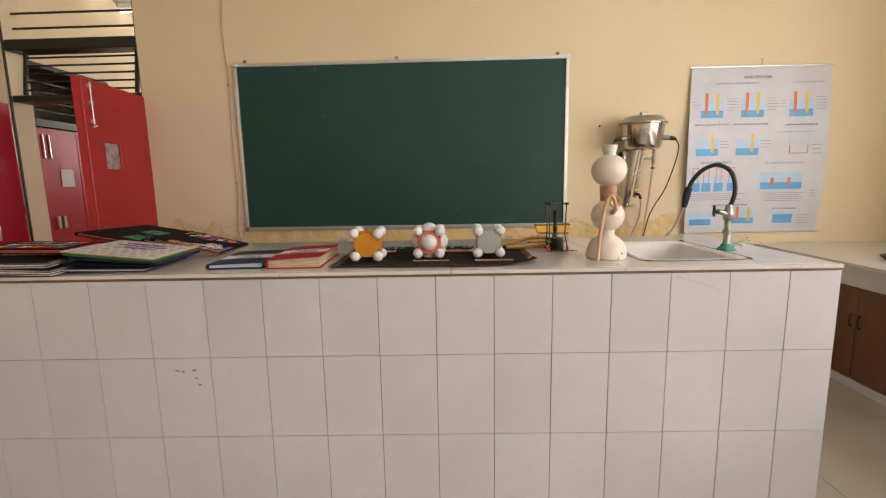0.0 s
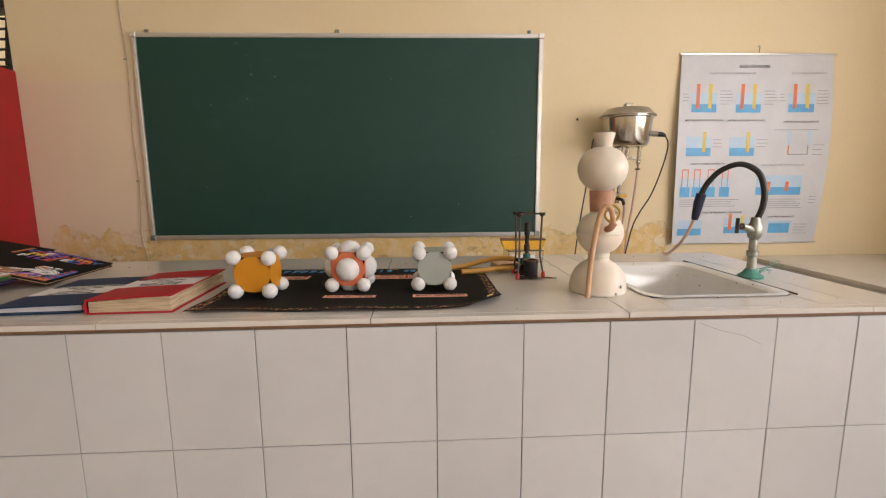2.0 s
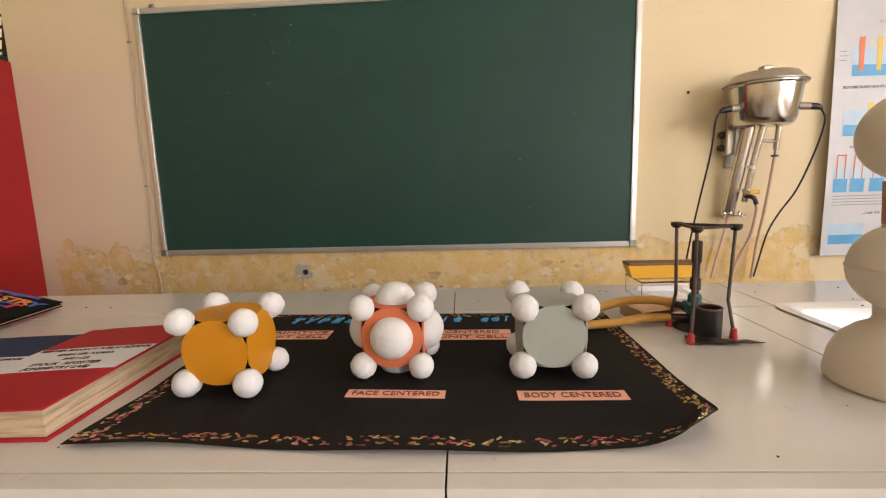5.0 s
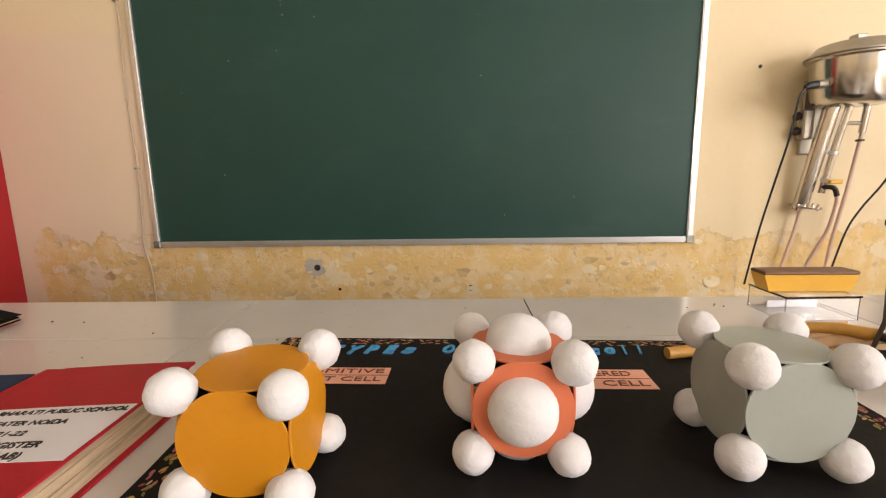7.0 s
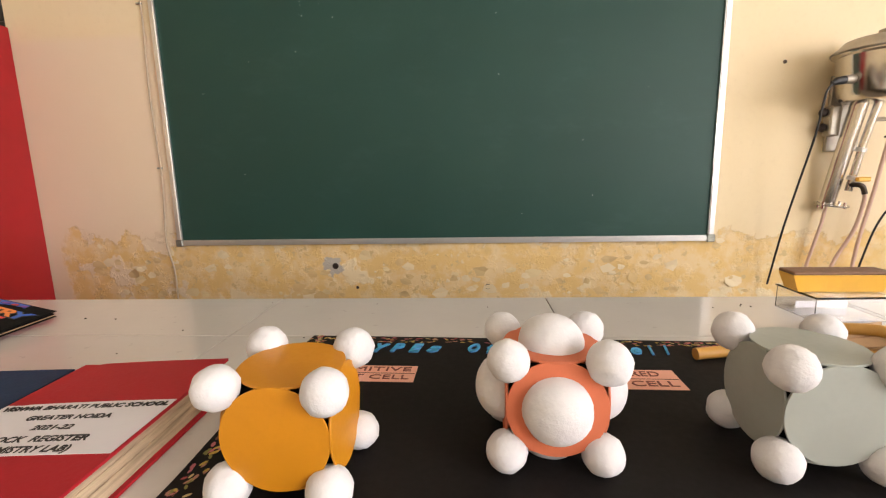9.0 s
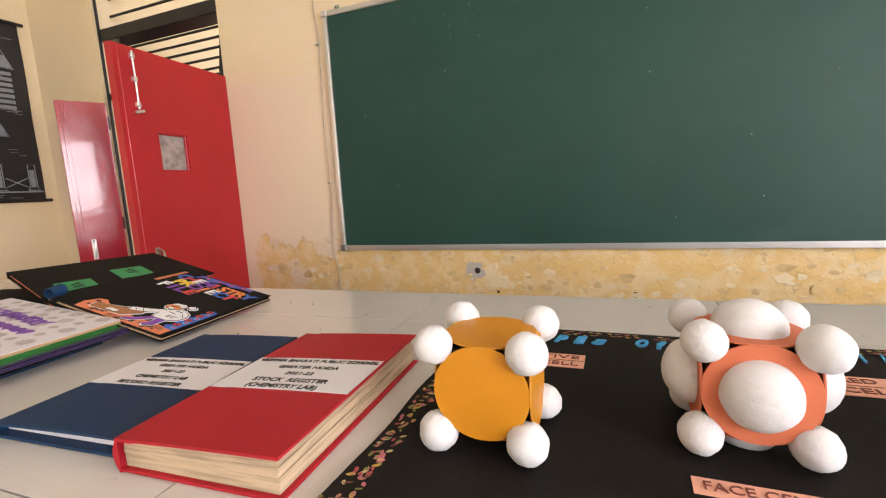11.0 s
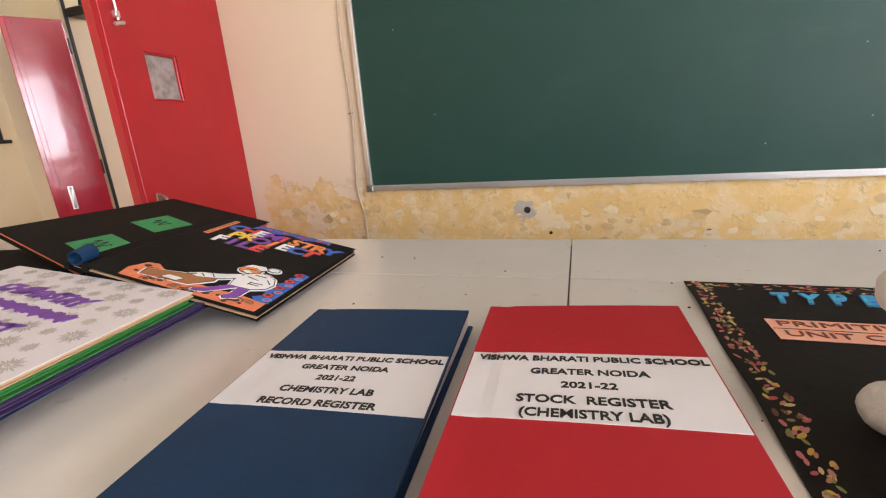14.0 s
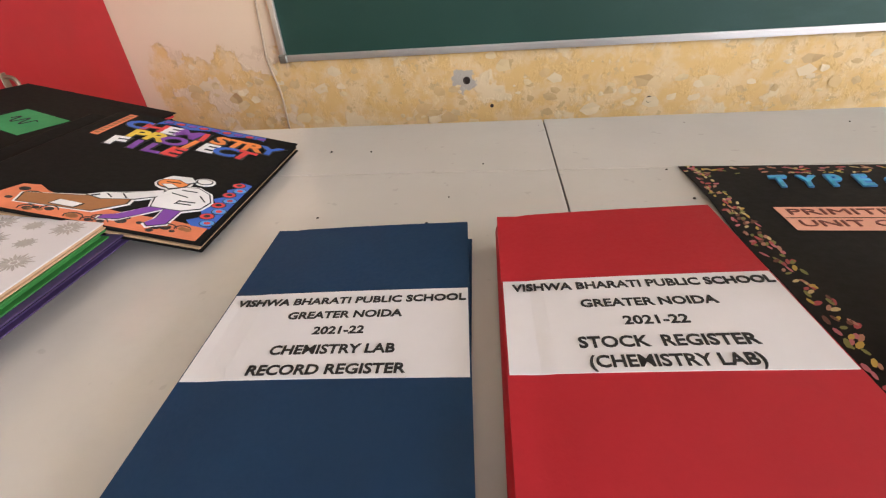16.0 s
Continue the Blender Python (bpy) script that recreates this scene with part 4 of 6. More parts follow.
def water_still():
    """A wall-mounted steel water still: boiler pot with lid, two heater plugs, slanted condenser and hoses."""
    ob = thing("water_still", pose(1.350, BACK - 0.155, 1.415) @ Matrix.Diagonal((0.92, 0.92, 0.97, 1)), "wall-mounted stainless steel water still with black heater cords", "water still")
    part("pot", lathe(bmesh.new(), [(0, -0.022), (0.108, -0.022), (0.122, -0.014), (0.134, 0.01), (0.148, 0.125), (0.150, 0.142), (0.164, 0.148), (0.164, 0.153), (0.145, 0.153), (0, 0.15)], 48), STEEL, ob, "polished steel pot", True)
    part("lid", lathe(bmesh.new(), [(0.150, 0.154), (0.168, 0.156), (0.168, 0.161), (0.145, 0.178), (0.128, 0.198), (0.115, 0.203), (0, 0.205)], 48), STEEL_DULL, ob, "dull grey domed lid", True)
    part("lid_knob", box(bmesh.new(), (-0.022, -0.022, 0.205), (0.022, 0.022, 0.235), 0.004), STEEL_DULL, ob)
    for s in (-1, 1):
        bm = tube(bmesh.new(), [(s * 0.135, -0.04, 0.055), (s * 0.175, -0.05, 0.052)], 0.016, 10)
        part("heater_socket", bm, STEEL_DULL, ob, "", True)
        part("heater_plug", tube(bmesh.new(), [(s * 0.172, -0.05, 0.052), (s * 0.205, -0.054, 0.048), (s * 0.222, -0.056, 0.040)], [0.015, 0.014, 0.008], 10, False), RUBBER, ob, "black moulded plug", True)
    part("cord", tube(bmesh.new(), [(-0.22, -0.056, 0.041), (-0.236, -0.05, 0.0), (-0.236, -0.02, -0.14), (-0.248, 0.03, -0.33), (-0.258, 0.08, -0.52), (-0.268, 0.13, -0.76)], 0.0042, 8), RUBBER, ob, "black heater cord", True)
    part("cord", tube(bmesh.new(), [(0.22, -0.056, 0.041), (0.245, -0.05, -0.01), (0.235, -0.03, -0.12), (0.185, 0.0, -0.30), (0.125, 0.03, -0.42), (0.09, 0.05, -0.52), (0.055, 0.07, -0.72)], 0.0042, 8), RUBBER, ob, "black heater cord", True)
    part("condenser", tube(bmesh.new(), [(-0.020, 0.06, 0.0), (-0.040, 0.09, -0.20), (-0.062, 0.12, -0.41)], 0.030, 20, False), STEEL, ob, "slanted steel condenser", True)
    part("glass_tube", tube(bmesh.new(), [(0.034, 0.04, -0.01), (0.012, 0.065, -0.18), (-0.006, 0.085, -0.36)], 0.014, 14, False), STEEL, ob, "narrow steel tube", True)
    bm = lathe(bmesh.new(), [(0, 0), (0.062, 0), (0.062, 0.006), (0, 0.006)], 24, pose(-0.045, 0.115, -0.42, 6, 4))
    for k in range(4):
        a = k * 1.57 + 0.4
        lathe(bm, [(0, -0.012), (0.006, -0.012), (0.006, 0.014), (0, 0.014)], 6, pose(-0.045 + 0.052 * math.cos(a), 0.115 + 0.052 * math.sin(a), -0.42))
    part("flange", bm, STEEL, ob, "bolted end flange", True)
    part("drain_cock", tube(bmesh.new(), [(-0.006, 0.080, -0.335), (0.000, 0.040, -0.335), (0.012, 0.035, -0.345), (0.022, 0.034, -0.37)], 0.010, 10), DARK_METAL, ob, "", True)
    part("cock_lever", box(bmesh.new(), (-0.020, 0.024, -0.322), (0.034, 0.042, -0.304), 0.004), YELLOW_PLASTIC, ob, "yellow lever")
    for z in (-0.19, -0.30):
        part("collar", tube(bmesh.new(), [(0.011 + (z + 0.19) * 0.10, 0.066 - (z + 0.19) * 0.11, z), (0.009 + (z + 0.19) * 0.10, 0.068 - (z + 0.19) * 0.11, z - 0.016)], 0.019, 14, False), ALU, ob, "pale tape collar", True)
    bm = tube(bmesh.new(), [(0.02, 0.055, -0.085), (0.117, 0.066, -0.085)], 0.006, 8)
    tube(bm, [(0.02, 0.055, -0.078), (0.117, 0.066, -0.078)], 0.004, 8)
    tube(bm, [(0.116, 0.055, 0.0), (0.117, 0.070, -0.12)], 0.013, 12)
    tube(bm, [(0.117, 0.070, -0.12), (0.118, 0.075, -0.155)], 0.007, 10)
    part("feed_pipe", bm, STEEL, ob, "", True)
    part("valve_ring", lathe(bmesh.new(), [(0, -0.004), (0.016, -0.004), (0.016, 0.004), (0, 0.004)], 14, pose(0.118, 0.075, -0.15)), DARK_METAL, ob)
    part("hose", tube(bmesh.new(), [(0.118, 0.075, -0.155), (0.110, 0.10, -0.36), (0.092, 0.12, -0.56), (0.08, 0.13, -0.74)], 0.0075, 8), HOSE_PINK, ob, "pale pink hose", True)
    part("hose", tube(bmesh.new(), [(0.021, 0.034, -0.37), (0.030, 0.045, -0.41), (0.026, 0.07, -0.52), (-0.010, 0.10, -0.64), (-0.030, 0.12, -0.74)], 0.0075, 8), HOSE_PINK, ob, "pale pink hose", True)
    part("hose", tube(bmesh.new(), [(-0.062, 0.12, -0.415), (-0.070, 0.125, -0.50), (-0.095, 0.13, -0.62), (-0.120, 0.135, -0.74)], 0.0070, 8), HOSE_PINK, ob, "pale pink hose", True)
    bm = box(bmesh.new(), (-0.10, 0.10, -0.14), (-0.055, 0.150, -0.02), 0.006)
    box(bm, (-0.075, 0.150, -0.20), (0.06, 0.168, 0.10), 0.004)
    part("wall_bracket", bm, STEEL_DULL, ob, "steel wall bracket")
    for z in (-0.045, -0.105):
        part("bracket_knob", lathe(bmesh.new(), [(0, 0), (0.014, 0), (0.018, 0.01), (0.012, 0.024), (0, 0.026)], 14, pose(-0.10, 0.13, z, 0, -90)), DARK_METAL, ob, "", True)


water_still()

# small holes and screws left in the back wall
for hx, hz, hr in ((-0.070, 0.658, 0.011), (-0.771, 0.757, 0.012), (-0.672, 0.655, 0.006), (1.106, 1.575, 0.006)):
    ob = thing("wall_plug", pose(hx, BACK, hz, 90), "dark old screw hole in the plaster", "wall plug", "old fixings in the wall")
    part("hole_rim", lathe(bmesh.new(), [(0, 0.001), (hr * 0.7, 0.0012), (hr, 0.003), (hr * 1.25, 0.001), (hr * 1.25, 0)], 11), DARK_METAL, ob)

# curling flakes of paint along the damp band
bm = bmesh.new()
for k in range(170):
    fx, fz = random.uniform(-1.95, 1.05), min(0.86, max(0.58, random.gauss(0.72, 0.09)))
    r = random.uniform(0.006, 0.022) if k % 4 else random.uniform(0.02, 0.036)
    n, a0 = random.randint(5, 8), random.uniform(0, 6)
    tilt, lift = random.uniform(0, 6.28), random.uniform(0.1, 0.35)
    ring = []
    for i in range(n):
        a = a0 + 2 * math.pi * i / n
        q = r * random.uniform(0.55, 1.15)
        ring.append(bm.verts.new((fx + q * math.cos(a) * 1.2, BACK - 0.001 - max(0.0, q * math.cos(a - tilt)) * lift, fz + q * math.sin(a) * 0.8)))
    c = bm.verts.new((fx, BACK - 0.0025, fz))
    for i in range(n):
        bm.faces.new((c, ring[i], ring[(i + 1) % n]))
flakes = part("peeling_paint", bm, FLAKES)
tagged(flakes, "curling flakes of old cream and ochre paint", "paint", kind="stuff")


def side_bench():
    """The low bench along the side wall, with tiled fascia and brown laminate doors."""
    ob = thing("side_bench", pose(2.26, BACK - 0.01, 0), "side bench with cream tiled top and brown laminate doors", "bench")
    L, D, T = 4.6, 1.035, 0.715
    part("worktop", box(bmesh.new(), (-0.012, -L, T - 0.022), (D, 0, T), 0.003), SLAB, ob)
    part("fascia", box(bmesh.new(), (0.004, -L, 0.585), (0.03, 0, T - 0.023), 0.002), TILE, ob, "white tiled fascia")
    part("carcass", box(bmesh.new(), (0.05, -L, 0.0), (D, 0, T - 0.023)), WOOD, ob)
    part("plinth", box(bmesh.new(), (0.028, -L, 0.0), (0.049, 0, 0.055), 0.002), TILE, ob, "white plinth tiles")
    for k in range(8):
        ya = -0.02 - k * 0.56
        for s in (0, 1):
            p0 = ya - 0.278 * s
            d = part("door", box(bmesh.new(), (0.022, p0 - 0.275, 0.06), (0.048, p0, 0.580), 0.003), WOOD, ob)
            hy = p0 - (0.25 if s == 0 else 0.025)
            part("handle", tube(bmesh.new(), [(0.022, hy, 0.36), (0.008, hy, 0.365), (0.008, hy, 0.42), (0.022, hy, 0.425)], 0.004, 7), DARK_METAL, d, "", True)
    part("label_card", box(bmesh.new(), (0.018, -0.69, 0.455), (0.0215, -0.62, 0.50)), WHITE_PAPER, ob, "small paper label")
    box_ob = thing("tray", pose(2.60, 1.05, T, 0, 0, 12), "black plastic tray lying on the side bench", "tray")
    part("dish", lathe(bmesh.new(), [(0, 0), (0.09, 0), (0.115, 0.022), (0.11, 0.022), (0.087, 0.004), (0, 0.004)], 24), RUBBER, box_ob, "", True)


side_bench()


# ---- things on the counter ----
MAT_CORNERS = ((-0.384, 0.044), (0.378, 0.044), (0.366, 0.553), (-0.390, 0.566))


def mat_point(s, r):
    (ax, ay), (bx, by), (cx, cy), (dx, dy) = MAT_CORNERS
    x = (ax * (1 - s) + bx * s) * (1 - r) + (dx * (1 - s) + cx * s) * r
    y = (ay * (1 - s) + by * s) * (1 - r) + (dy * (1 - s) + cy * s) * r
    curl = max(0.0, s - 0.84) / 0.16 * max(0.0, 1 - r * 2.2)
    front = max(0.0, 0.10 - r) / 0.10
    side = max(0.0, 0.05 - s) / 0.05
    z = TOP + 0.0022 + 0.026 * curl ** 1.6 + front * (0.0035 + 0.003 * math.sin(s * 15)) + 0.004 * side * (0.5 + 0.5 * math.sin(r * 17))
    cut = max(0.0, s + (1 - r) - 1.86) / 0.14
    return Vector((x - 0.012 * curl - 0.030 * cut * cut, y + 0.006 * front * math.sin(s * 9) + 0.010 * curl + 0.026 * cut * cut, z))


def display_mat():
    """Sheet of black chart paper with a border of small painted leaves, title and pasted labels."""
    ob = thing("display_sheet", pose(0, 0, 0), "black chart-paper sheet with painted leaf border and peach labels", "chart paper")
    bm = bmesh.new()
    nx, ny = 48, 36
    top = [[bm.verts.new(mat_point(i / nx, j / ny)) for i in range(nx + 1)] for j in range(ny + 1)]
    low = [[bm.verts.new(mat_point(i / nx, j / ny) - Vector((0, 0, 0.0008))) for i in range(nx + 1)] for j in range(ny + 1)]
    for j in range(ny):
        for i in range(nx):
            bm.faces.new((top[j][i], top[j][i + 1], top[j + 1][i + 1], top[j + 1][i]))
            bm.faces.new((low[j][i], low[j + 1][i], low[j + 1][i + 1], low[j][i + 1]))
    for i in range(nx):
        bm.faces.new((top[0][i], low[0][i], low[0][i + 1], top[0][i + 1]))
        bm.faces.new((top[ny][i], top[ny][i + 1], low[ny][i + 1], low[ny][i]))
    for j in range(ny):
        bm.faces.new((top[j][0], top[j + 1][0], low[j + 1][0], low[j][0]))
        bm.faces.new((top[j][nx], low[j][nx], low[j + 1][nx], top[j + 1][nx]))
    part("paper", bm, BLACK_PAPER, ob, "", True)
    bm = bmesh.new()
    for k in range(900):
        side, along, off = k % 4, random.random(), random.choice((0.010, 0.017, 0.024)) + random.uniform(-0.003, 0.003)
        s, r = {0: (along, off / 0.53), 1: (along, 1 - off / 0.53), 2: (off / 0.76, along), 3: (1 - off / 0.76, along)}[side]
        c = mat_point(s, r)
        a = random.uniform(-0.9, 0.9) + (0 if side < 2 else 1.2)
        length, wide = random.uniform(0.0030, 0.0056), random.uniform(0.0015, 0.0024)
        ring = []
        for i in range(7):
            t = 2 * math.pi * i / 7
            u, v = length * math.cos(t), wide * math.sin(t)
            ds, dr = (u * math.cos(a) - v * math.sin(a)) / 0.76, (u * math.sin(a) + v * math.cos(a)) / 0.53
            ring.append(bm.verts.new(mat_point(min(1, max(0, s + ds)), min(1, max(0, r + dr))) + Vector((0, 0, 0.0007))))
        bm.faces.new(ring)
    tagged(part("leaf_border", bm, PETALS, ob, "border of small red, yellow and green leaf marks"), kind="stuff")

    def label(x0, y0, x1, y1, turn, lines, curl=0.0):
        cx, cy, w, h = (x0 + x1) / 2, (y0 + y1) / 2, x1 - x0, y1 - y0
        g = bmesh.new()
        n = 8
        upper = [[g.verts.new((w * (i / n - 0.5), h * (j - 0.5), 0.0012 + curl * max(0, 0.3 - i / n) ** 2 * 6)) for i in range(n + 1)] for j in (0, 1)]
        under = [[g.verts.new(v.co - Vector((0, 0, 0.0005))) for v in row] for row in upper]
        for i in range(n):
            g.faces.new((upper[0][i], upper[0][i + 1], upper[1][i + 1], upper[1][i]))
            g.faces.new((under[0][i], under[1][i], under[1][i + 1], under[0][i + 1]))
            g.faces.new((upper[0][i], under[0][i], under[0][i + 1], upper[0][i + 1]))
            g.faces.new((upper[1][i], upper[1][i + 1], under[1][i + 1], under[1][i]))
        lab = part("label", g, PEACH_PAPER, ob, "peach paper label with felt-pen capitals", m=pose(cx, cy, TOP + 0.0022, 0, 0, turn))
        for k, words in enumerate(lines):
            y = (0 if len(lines) == 1 else (0.25 - 0.5 * k) * h)
            lettering("lettering", words, h / len(lines) * 0.52, BROWN_INK, lab, pose(0, y, 0.0018), width=w * (0.88 if len(words) > 8 else 0.7))
        if len(lines) > 1:
            part("rule", box(bmesh.new(), (-w * 0.49, -0.0004, 0.0014), (w * 0.49, 0.0004, 0.0017)), BLACK_PAPER, lab)
        return lab

    label(-0.330, 0.397, -0.192, 0.446, 0, ("PRIMITIVE", "UNIT CELL"))
    label(0.010, 0.388, 0.156, 0.444, 0, ("CENTERED", "UNIT CELL"))
    label(-0.092, 0.1635, 0.045, 0.1865, -1.5, ("FACE CENTERED",))
    label(0.142, 0.157, 0.286, 0.184, 1, ("BODY CENTERED",), 0.001)
    for words, x0, x1 in (("TYPEs", -0.311, -0.164), ("Of", -0.128, -0.080), ("Unit", -0.040, 0.060), ("cell", 0.094, 0.186)):
        for i, ch in enumerate(words):
            wide = (x1 - x0) / len(words)
            at = pose(x0 + wide * (i + 0.5), 0.511 + random.uniform(-0.002, 0.002), TOP + 0.0042, 0, 0, random.uniform(-6, 4))
            back = lettering("letter_shadow", ch, 0.030, PAINT["sky"], ob, at @ pose(0.0012, 0.0014, -0.0012), width=wide * (0.30 if ch in "il" else 0.72), bold=0.0022, slant=0.3)
            back.data.transform(Matrix.Diagonal((1, 1, 4, 1)))
            lettering("letter", ch, 0.030, BLUE_INK, ob, at, width=wide * (0.30 if ch in "il" else 0.72), bold=0.0006, slant=0.3)


display_mat()


def crystal_model(x, y, turn, half, card, label, caps, r=0.0192):
    """A cubic cell of foam balls at the corners, with round card faces on a core of black bars; caps puts half balls on
    the faces.
    """
    ob = thing("crystal_model", pose(x, y, TOP + 0.0034 + r + half, 0, 0, turn), label, "crystal model", "crystal lattice models on the sheet")
    c = half - 0.0095
    bm = bmesh.new()
    for sx in (-1, 1):
        for sy in (-1, 1):
            box(bm, (sx * c - 0.004, sy * c - 0.004, -c), (sx * c + 0.004, sy * c + 0.004, c), 0.001)
            box(bm, (sx * c - 0.004, -c, sy * c - 0.004), (sx * c + 0.004, c, sy * c + 0.004), 0.001)
            box(bm, (-c, sx * c - 0.004, sy * c - 0.004), (c, sx * c + 0.004, sy * c + 0.004), 0.001)
    part("core", bm, BLACK_CARD, ob, "black bars along the cube's edges")
    for rx, ry in ((90, 0), (-90, 0), (0, 90), (0, -90), (0, 0), (180, 0)):
        m = pose(0, 0, 0, rx, ry) @ pose(0, 0, half + 0.0015, random.uniform(-1.5, 1.5), random.uniform(-1.5, 1.5))
        g = bmesh.new()
        rad = half * 1.045
        lathe(g, [(0, -0.001), (rad, -0.001), (rad + 0.0004, 0), (rad, 0.0012), (0, 0.0014)], 40)
        face = part("round_face", g, card, ob, "", True, m)
        if caps:
            dome = bmesh.new()
            prof = [(0.0315 * math.cos(a), 0.0275 * math.sin(a) + 0.0012) for a in [math.pi / 2 * i / 9 for i in range(10)]]
            lathe(dome, prof, 32)
            for v in dome.verts:
                v.co *= 1 + 0.03 * noise.noise(v.co * 60 + Vector((rx, ry, x * 90)))
            part("half_ball", dome, FOAM, face, "white foam half ball", True)
    for sx in (-1, 1):
        for sy in (-1, 1):
            for sz in (-1, 1):
                j = Vector([random.uniform(-0.0015, 0.0015) for _ in range(3)])
                g = ball(bmesh.new(), (0, 0, 0), r * random.uniform(0.97, 1.04), 0.05, random.uniform(0.96, 1.02))
                part("ball", g, FOAM, ob, "", True, pose(sx * half + j.x, sy * half + j.y, sz * half + (j.z if sz > 0 else 0), random.uniform(0, 360), 0, random.uniform(0, 360)))
    return ob


crystal_model(-0.2685, 0.2115, 0.0, 0.0437, ORANGE_CARD, "cube of white foam balls with orange card discs", False)
crystal_model(-0.0345, 0.2690, 0.0, 0.0432, CORAL_CARD, "cube of white foam balls with coral discs and half balls", True)
crystal_model(0.2000, 0.2680, 0.0, 0.0434, GREY_CARD, "cube of white foam balls with grey card discs", False)


def register(x, y, turn, w, h, t, cloth, label, lines, band, twist, t_left):
    """A cloth-bound register with page block, rounded spine and a pasted paper band."""
    ob = thing("register", pose(x, y, TOP + 0.0005, 0, 0, turn), label, "register", "school registers")
    c = 0.0032

    def top_z(px):
        k = (px + w / 2) / w
        return t_left + (t - t_left) * k - 0.0020 * math.exp(-((px + w / 2 - 0.016) / 0.004) ** 2) + 0.0008 * math.sin(math.pi * k)

    part("back_cover", box(bmesh.new(), (-w / 2, -h / 2, 0), (w / 2, h / 2, c), 0.001), cloth, ob)
    g = bmesh.new()
    nx, ny = 20, 6
    up, dn = [], []
    for j in range(ny + 1):
        for i in range(nx + 1):
            px, py = -w / 2 + w * i / nx + twist * (j / ny - 0.5), -h / 2 + h * j / ny
            z = top_z(px - twist * (j / ny - 0.5))
            up.append(g.verts.new((px, py, z)))
            dn.append(g.verts.new((px, py, z - c)))
    idx = lambda i, j: j * (nx + 1) + i
    for j in range(ny):
        for i in range(nx):
            a, b, d, e = idx(i, j), idx(i + 1, j), idx(i + 1, j + 1), idx(i, j + 1)
            g.faces.new((up[a], up[b], up[d], up[e]))
            g.faces.new((dn[a], dn[e], dn[d], dn[b]))
    for i in range(nx):
        g.faces.new((up[idx(i, 0)], dn[idx(i, 0)], dn[idx(i + 1, 0)], up[idx(i + 1, 0)]))
        g.faces.new((up[idx(i, ny)], up[idx(i + 1, ny)], dn[idx(i + 1, ny)], dn[idx(i, ny)]))
    for j in range(ny):
        g.faces.new((up[idx(0, j)], up[idx(0, j + 1)], dn[idx(0, j + 1)], dn[idx(0, j)]))
        g.faces.new((up[idx(nx, j)], dn[idx(nx, j)], dn[idx(nx, j + 1)], up[idx(nx, j + 1)]))
    part("front_cover", g, cloth, ob, "", True)
    g = bmesh.new()
    prof = [(-w / 2 + 0.006, 0.0)] + [(-w / 2 + 0.004 - 0.0065 * math.sin(math.pi * k / 8), t_left * k / 8 * 0.97 + 0.0003) for k in range(9)] + [(-w / 2 + 0.006, t_left * 0.985)]
    rows = [[g.verts.new((px, s * (h / 2 + 0.001), pz)) for px, pz in prof] for s in (-1, 1)]
    for i in range(len(prof) - 1):
        g.faces.new((rows[0][i], rows[0][i + 1], rows[1][i + 1], rows[1][i]))
    g.faces.new(rows[0])
    g.faces.new(rows[1][::-1])
    part("spine", g, cloth, ob, "", True)
    n = 7
    for k in range(n):
        pages = bmesh.new()
        f0, f1 = k / n + 0.001, (k + 1) / n - 0.001
        x0, x1 = -w / 2 + 0.005, w / 2 - 0.005 - random.uniform(0, 0.002)
        y0, y1 = -h / 2 + (0.005 if t > 0.04 else 0.013) + random.uniform(0, 0.0012), h / 2 - 0.004 - random.uniform(0, 0.002)
        hl, hr = t_left - 2 * c - 0.0035, t - 2 * c - 0.0008
        q = [pages.verts.new((px, py, c + 0.0003 + f * (hl if px < 0 else hr))) for f in (f0, f1) for px, py in ((x0, y0), (x1, y0), (x1, y1), (x0, y1))]
        for f in ((3, 2, 1, 0), (4, 5, 6, 7), (0, 1, 5, 4), (1, 2, 6, 5), (2, 3, 7, 6), (3, 0, 4, 7)):
            pages.faces.new([q[i] for i in f])
        part("page_block", pages, CREAM_PAPER if t > 0.04 else WHITE_PAPER, ob)
    b0, b1 = band
    g = bmesh.new()
    nb = 20
    xs = [-w / 2 + 0.0012 + (w - 0.0024) * i / nb for i in range(nb + 1)]

    def lift(px, py):
        return max(top_z(px), t_left + (t - t_left) * (px + w / 2) / w - 0.0006) + 0.0005

    rows = [[g.verts.new((px + twist * ((py + h / 2) / h - 0.5), py, lift(px, py))) for px in xs] for py in (b0, (b0 + b1) / 2, b1)]
    for a, b in zip(rows, rows[1:]):
        for i in range(nb):
            g.faces.new((a[i], a[i + 1], b[i + 1], b[i]))
    edge = [g.verts.new(v.co - Vector((0, 0, 0.0005))) for v in rows[0]]
    for i in range(nb):
        g.faces.new((rows[0][i], edge[i], edge[i + 1], rows[0][i + 1]))
    lab = part("title_label", g, WHITE_PAPER, ob, "white printed paper band")
    lean = math.degrees(math.atan2(t - t_left, w))
    for (words, size, width), f in zip(lines, (0.11, 0.33, 0.53, 0.74, 0.915) if t > 0.04 else (0.135, 0.32, 0.51, 0.72, 0.92)):
        lettering("lettering", words, size, INK, lab, pose(0.002, b1 - (b1 - b0) * f, (t + t_left) / 2 + 0.0014, 0, -lean), width=width, bold=0.0003)
    return ob


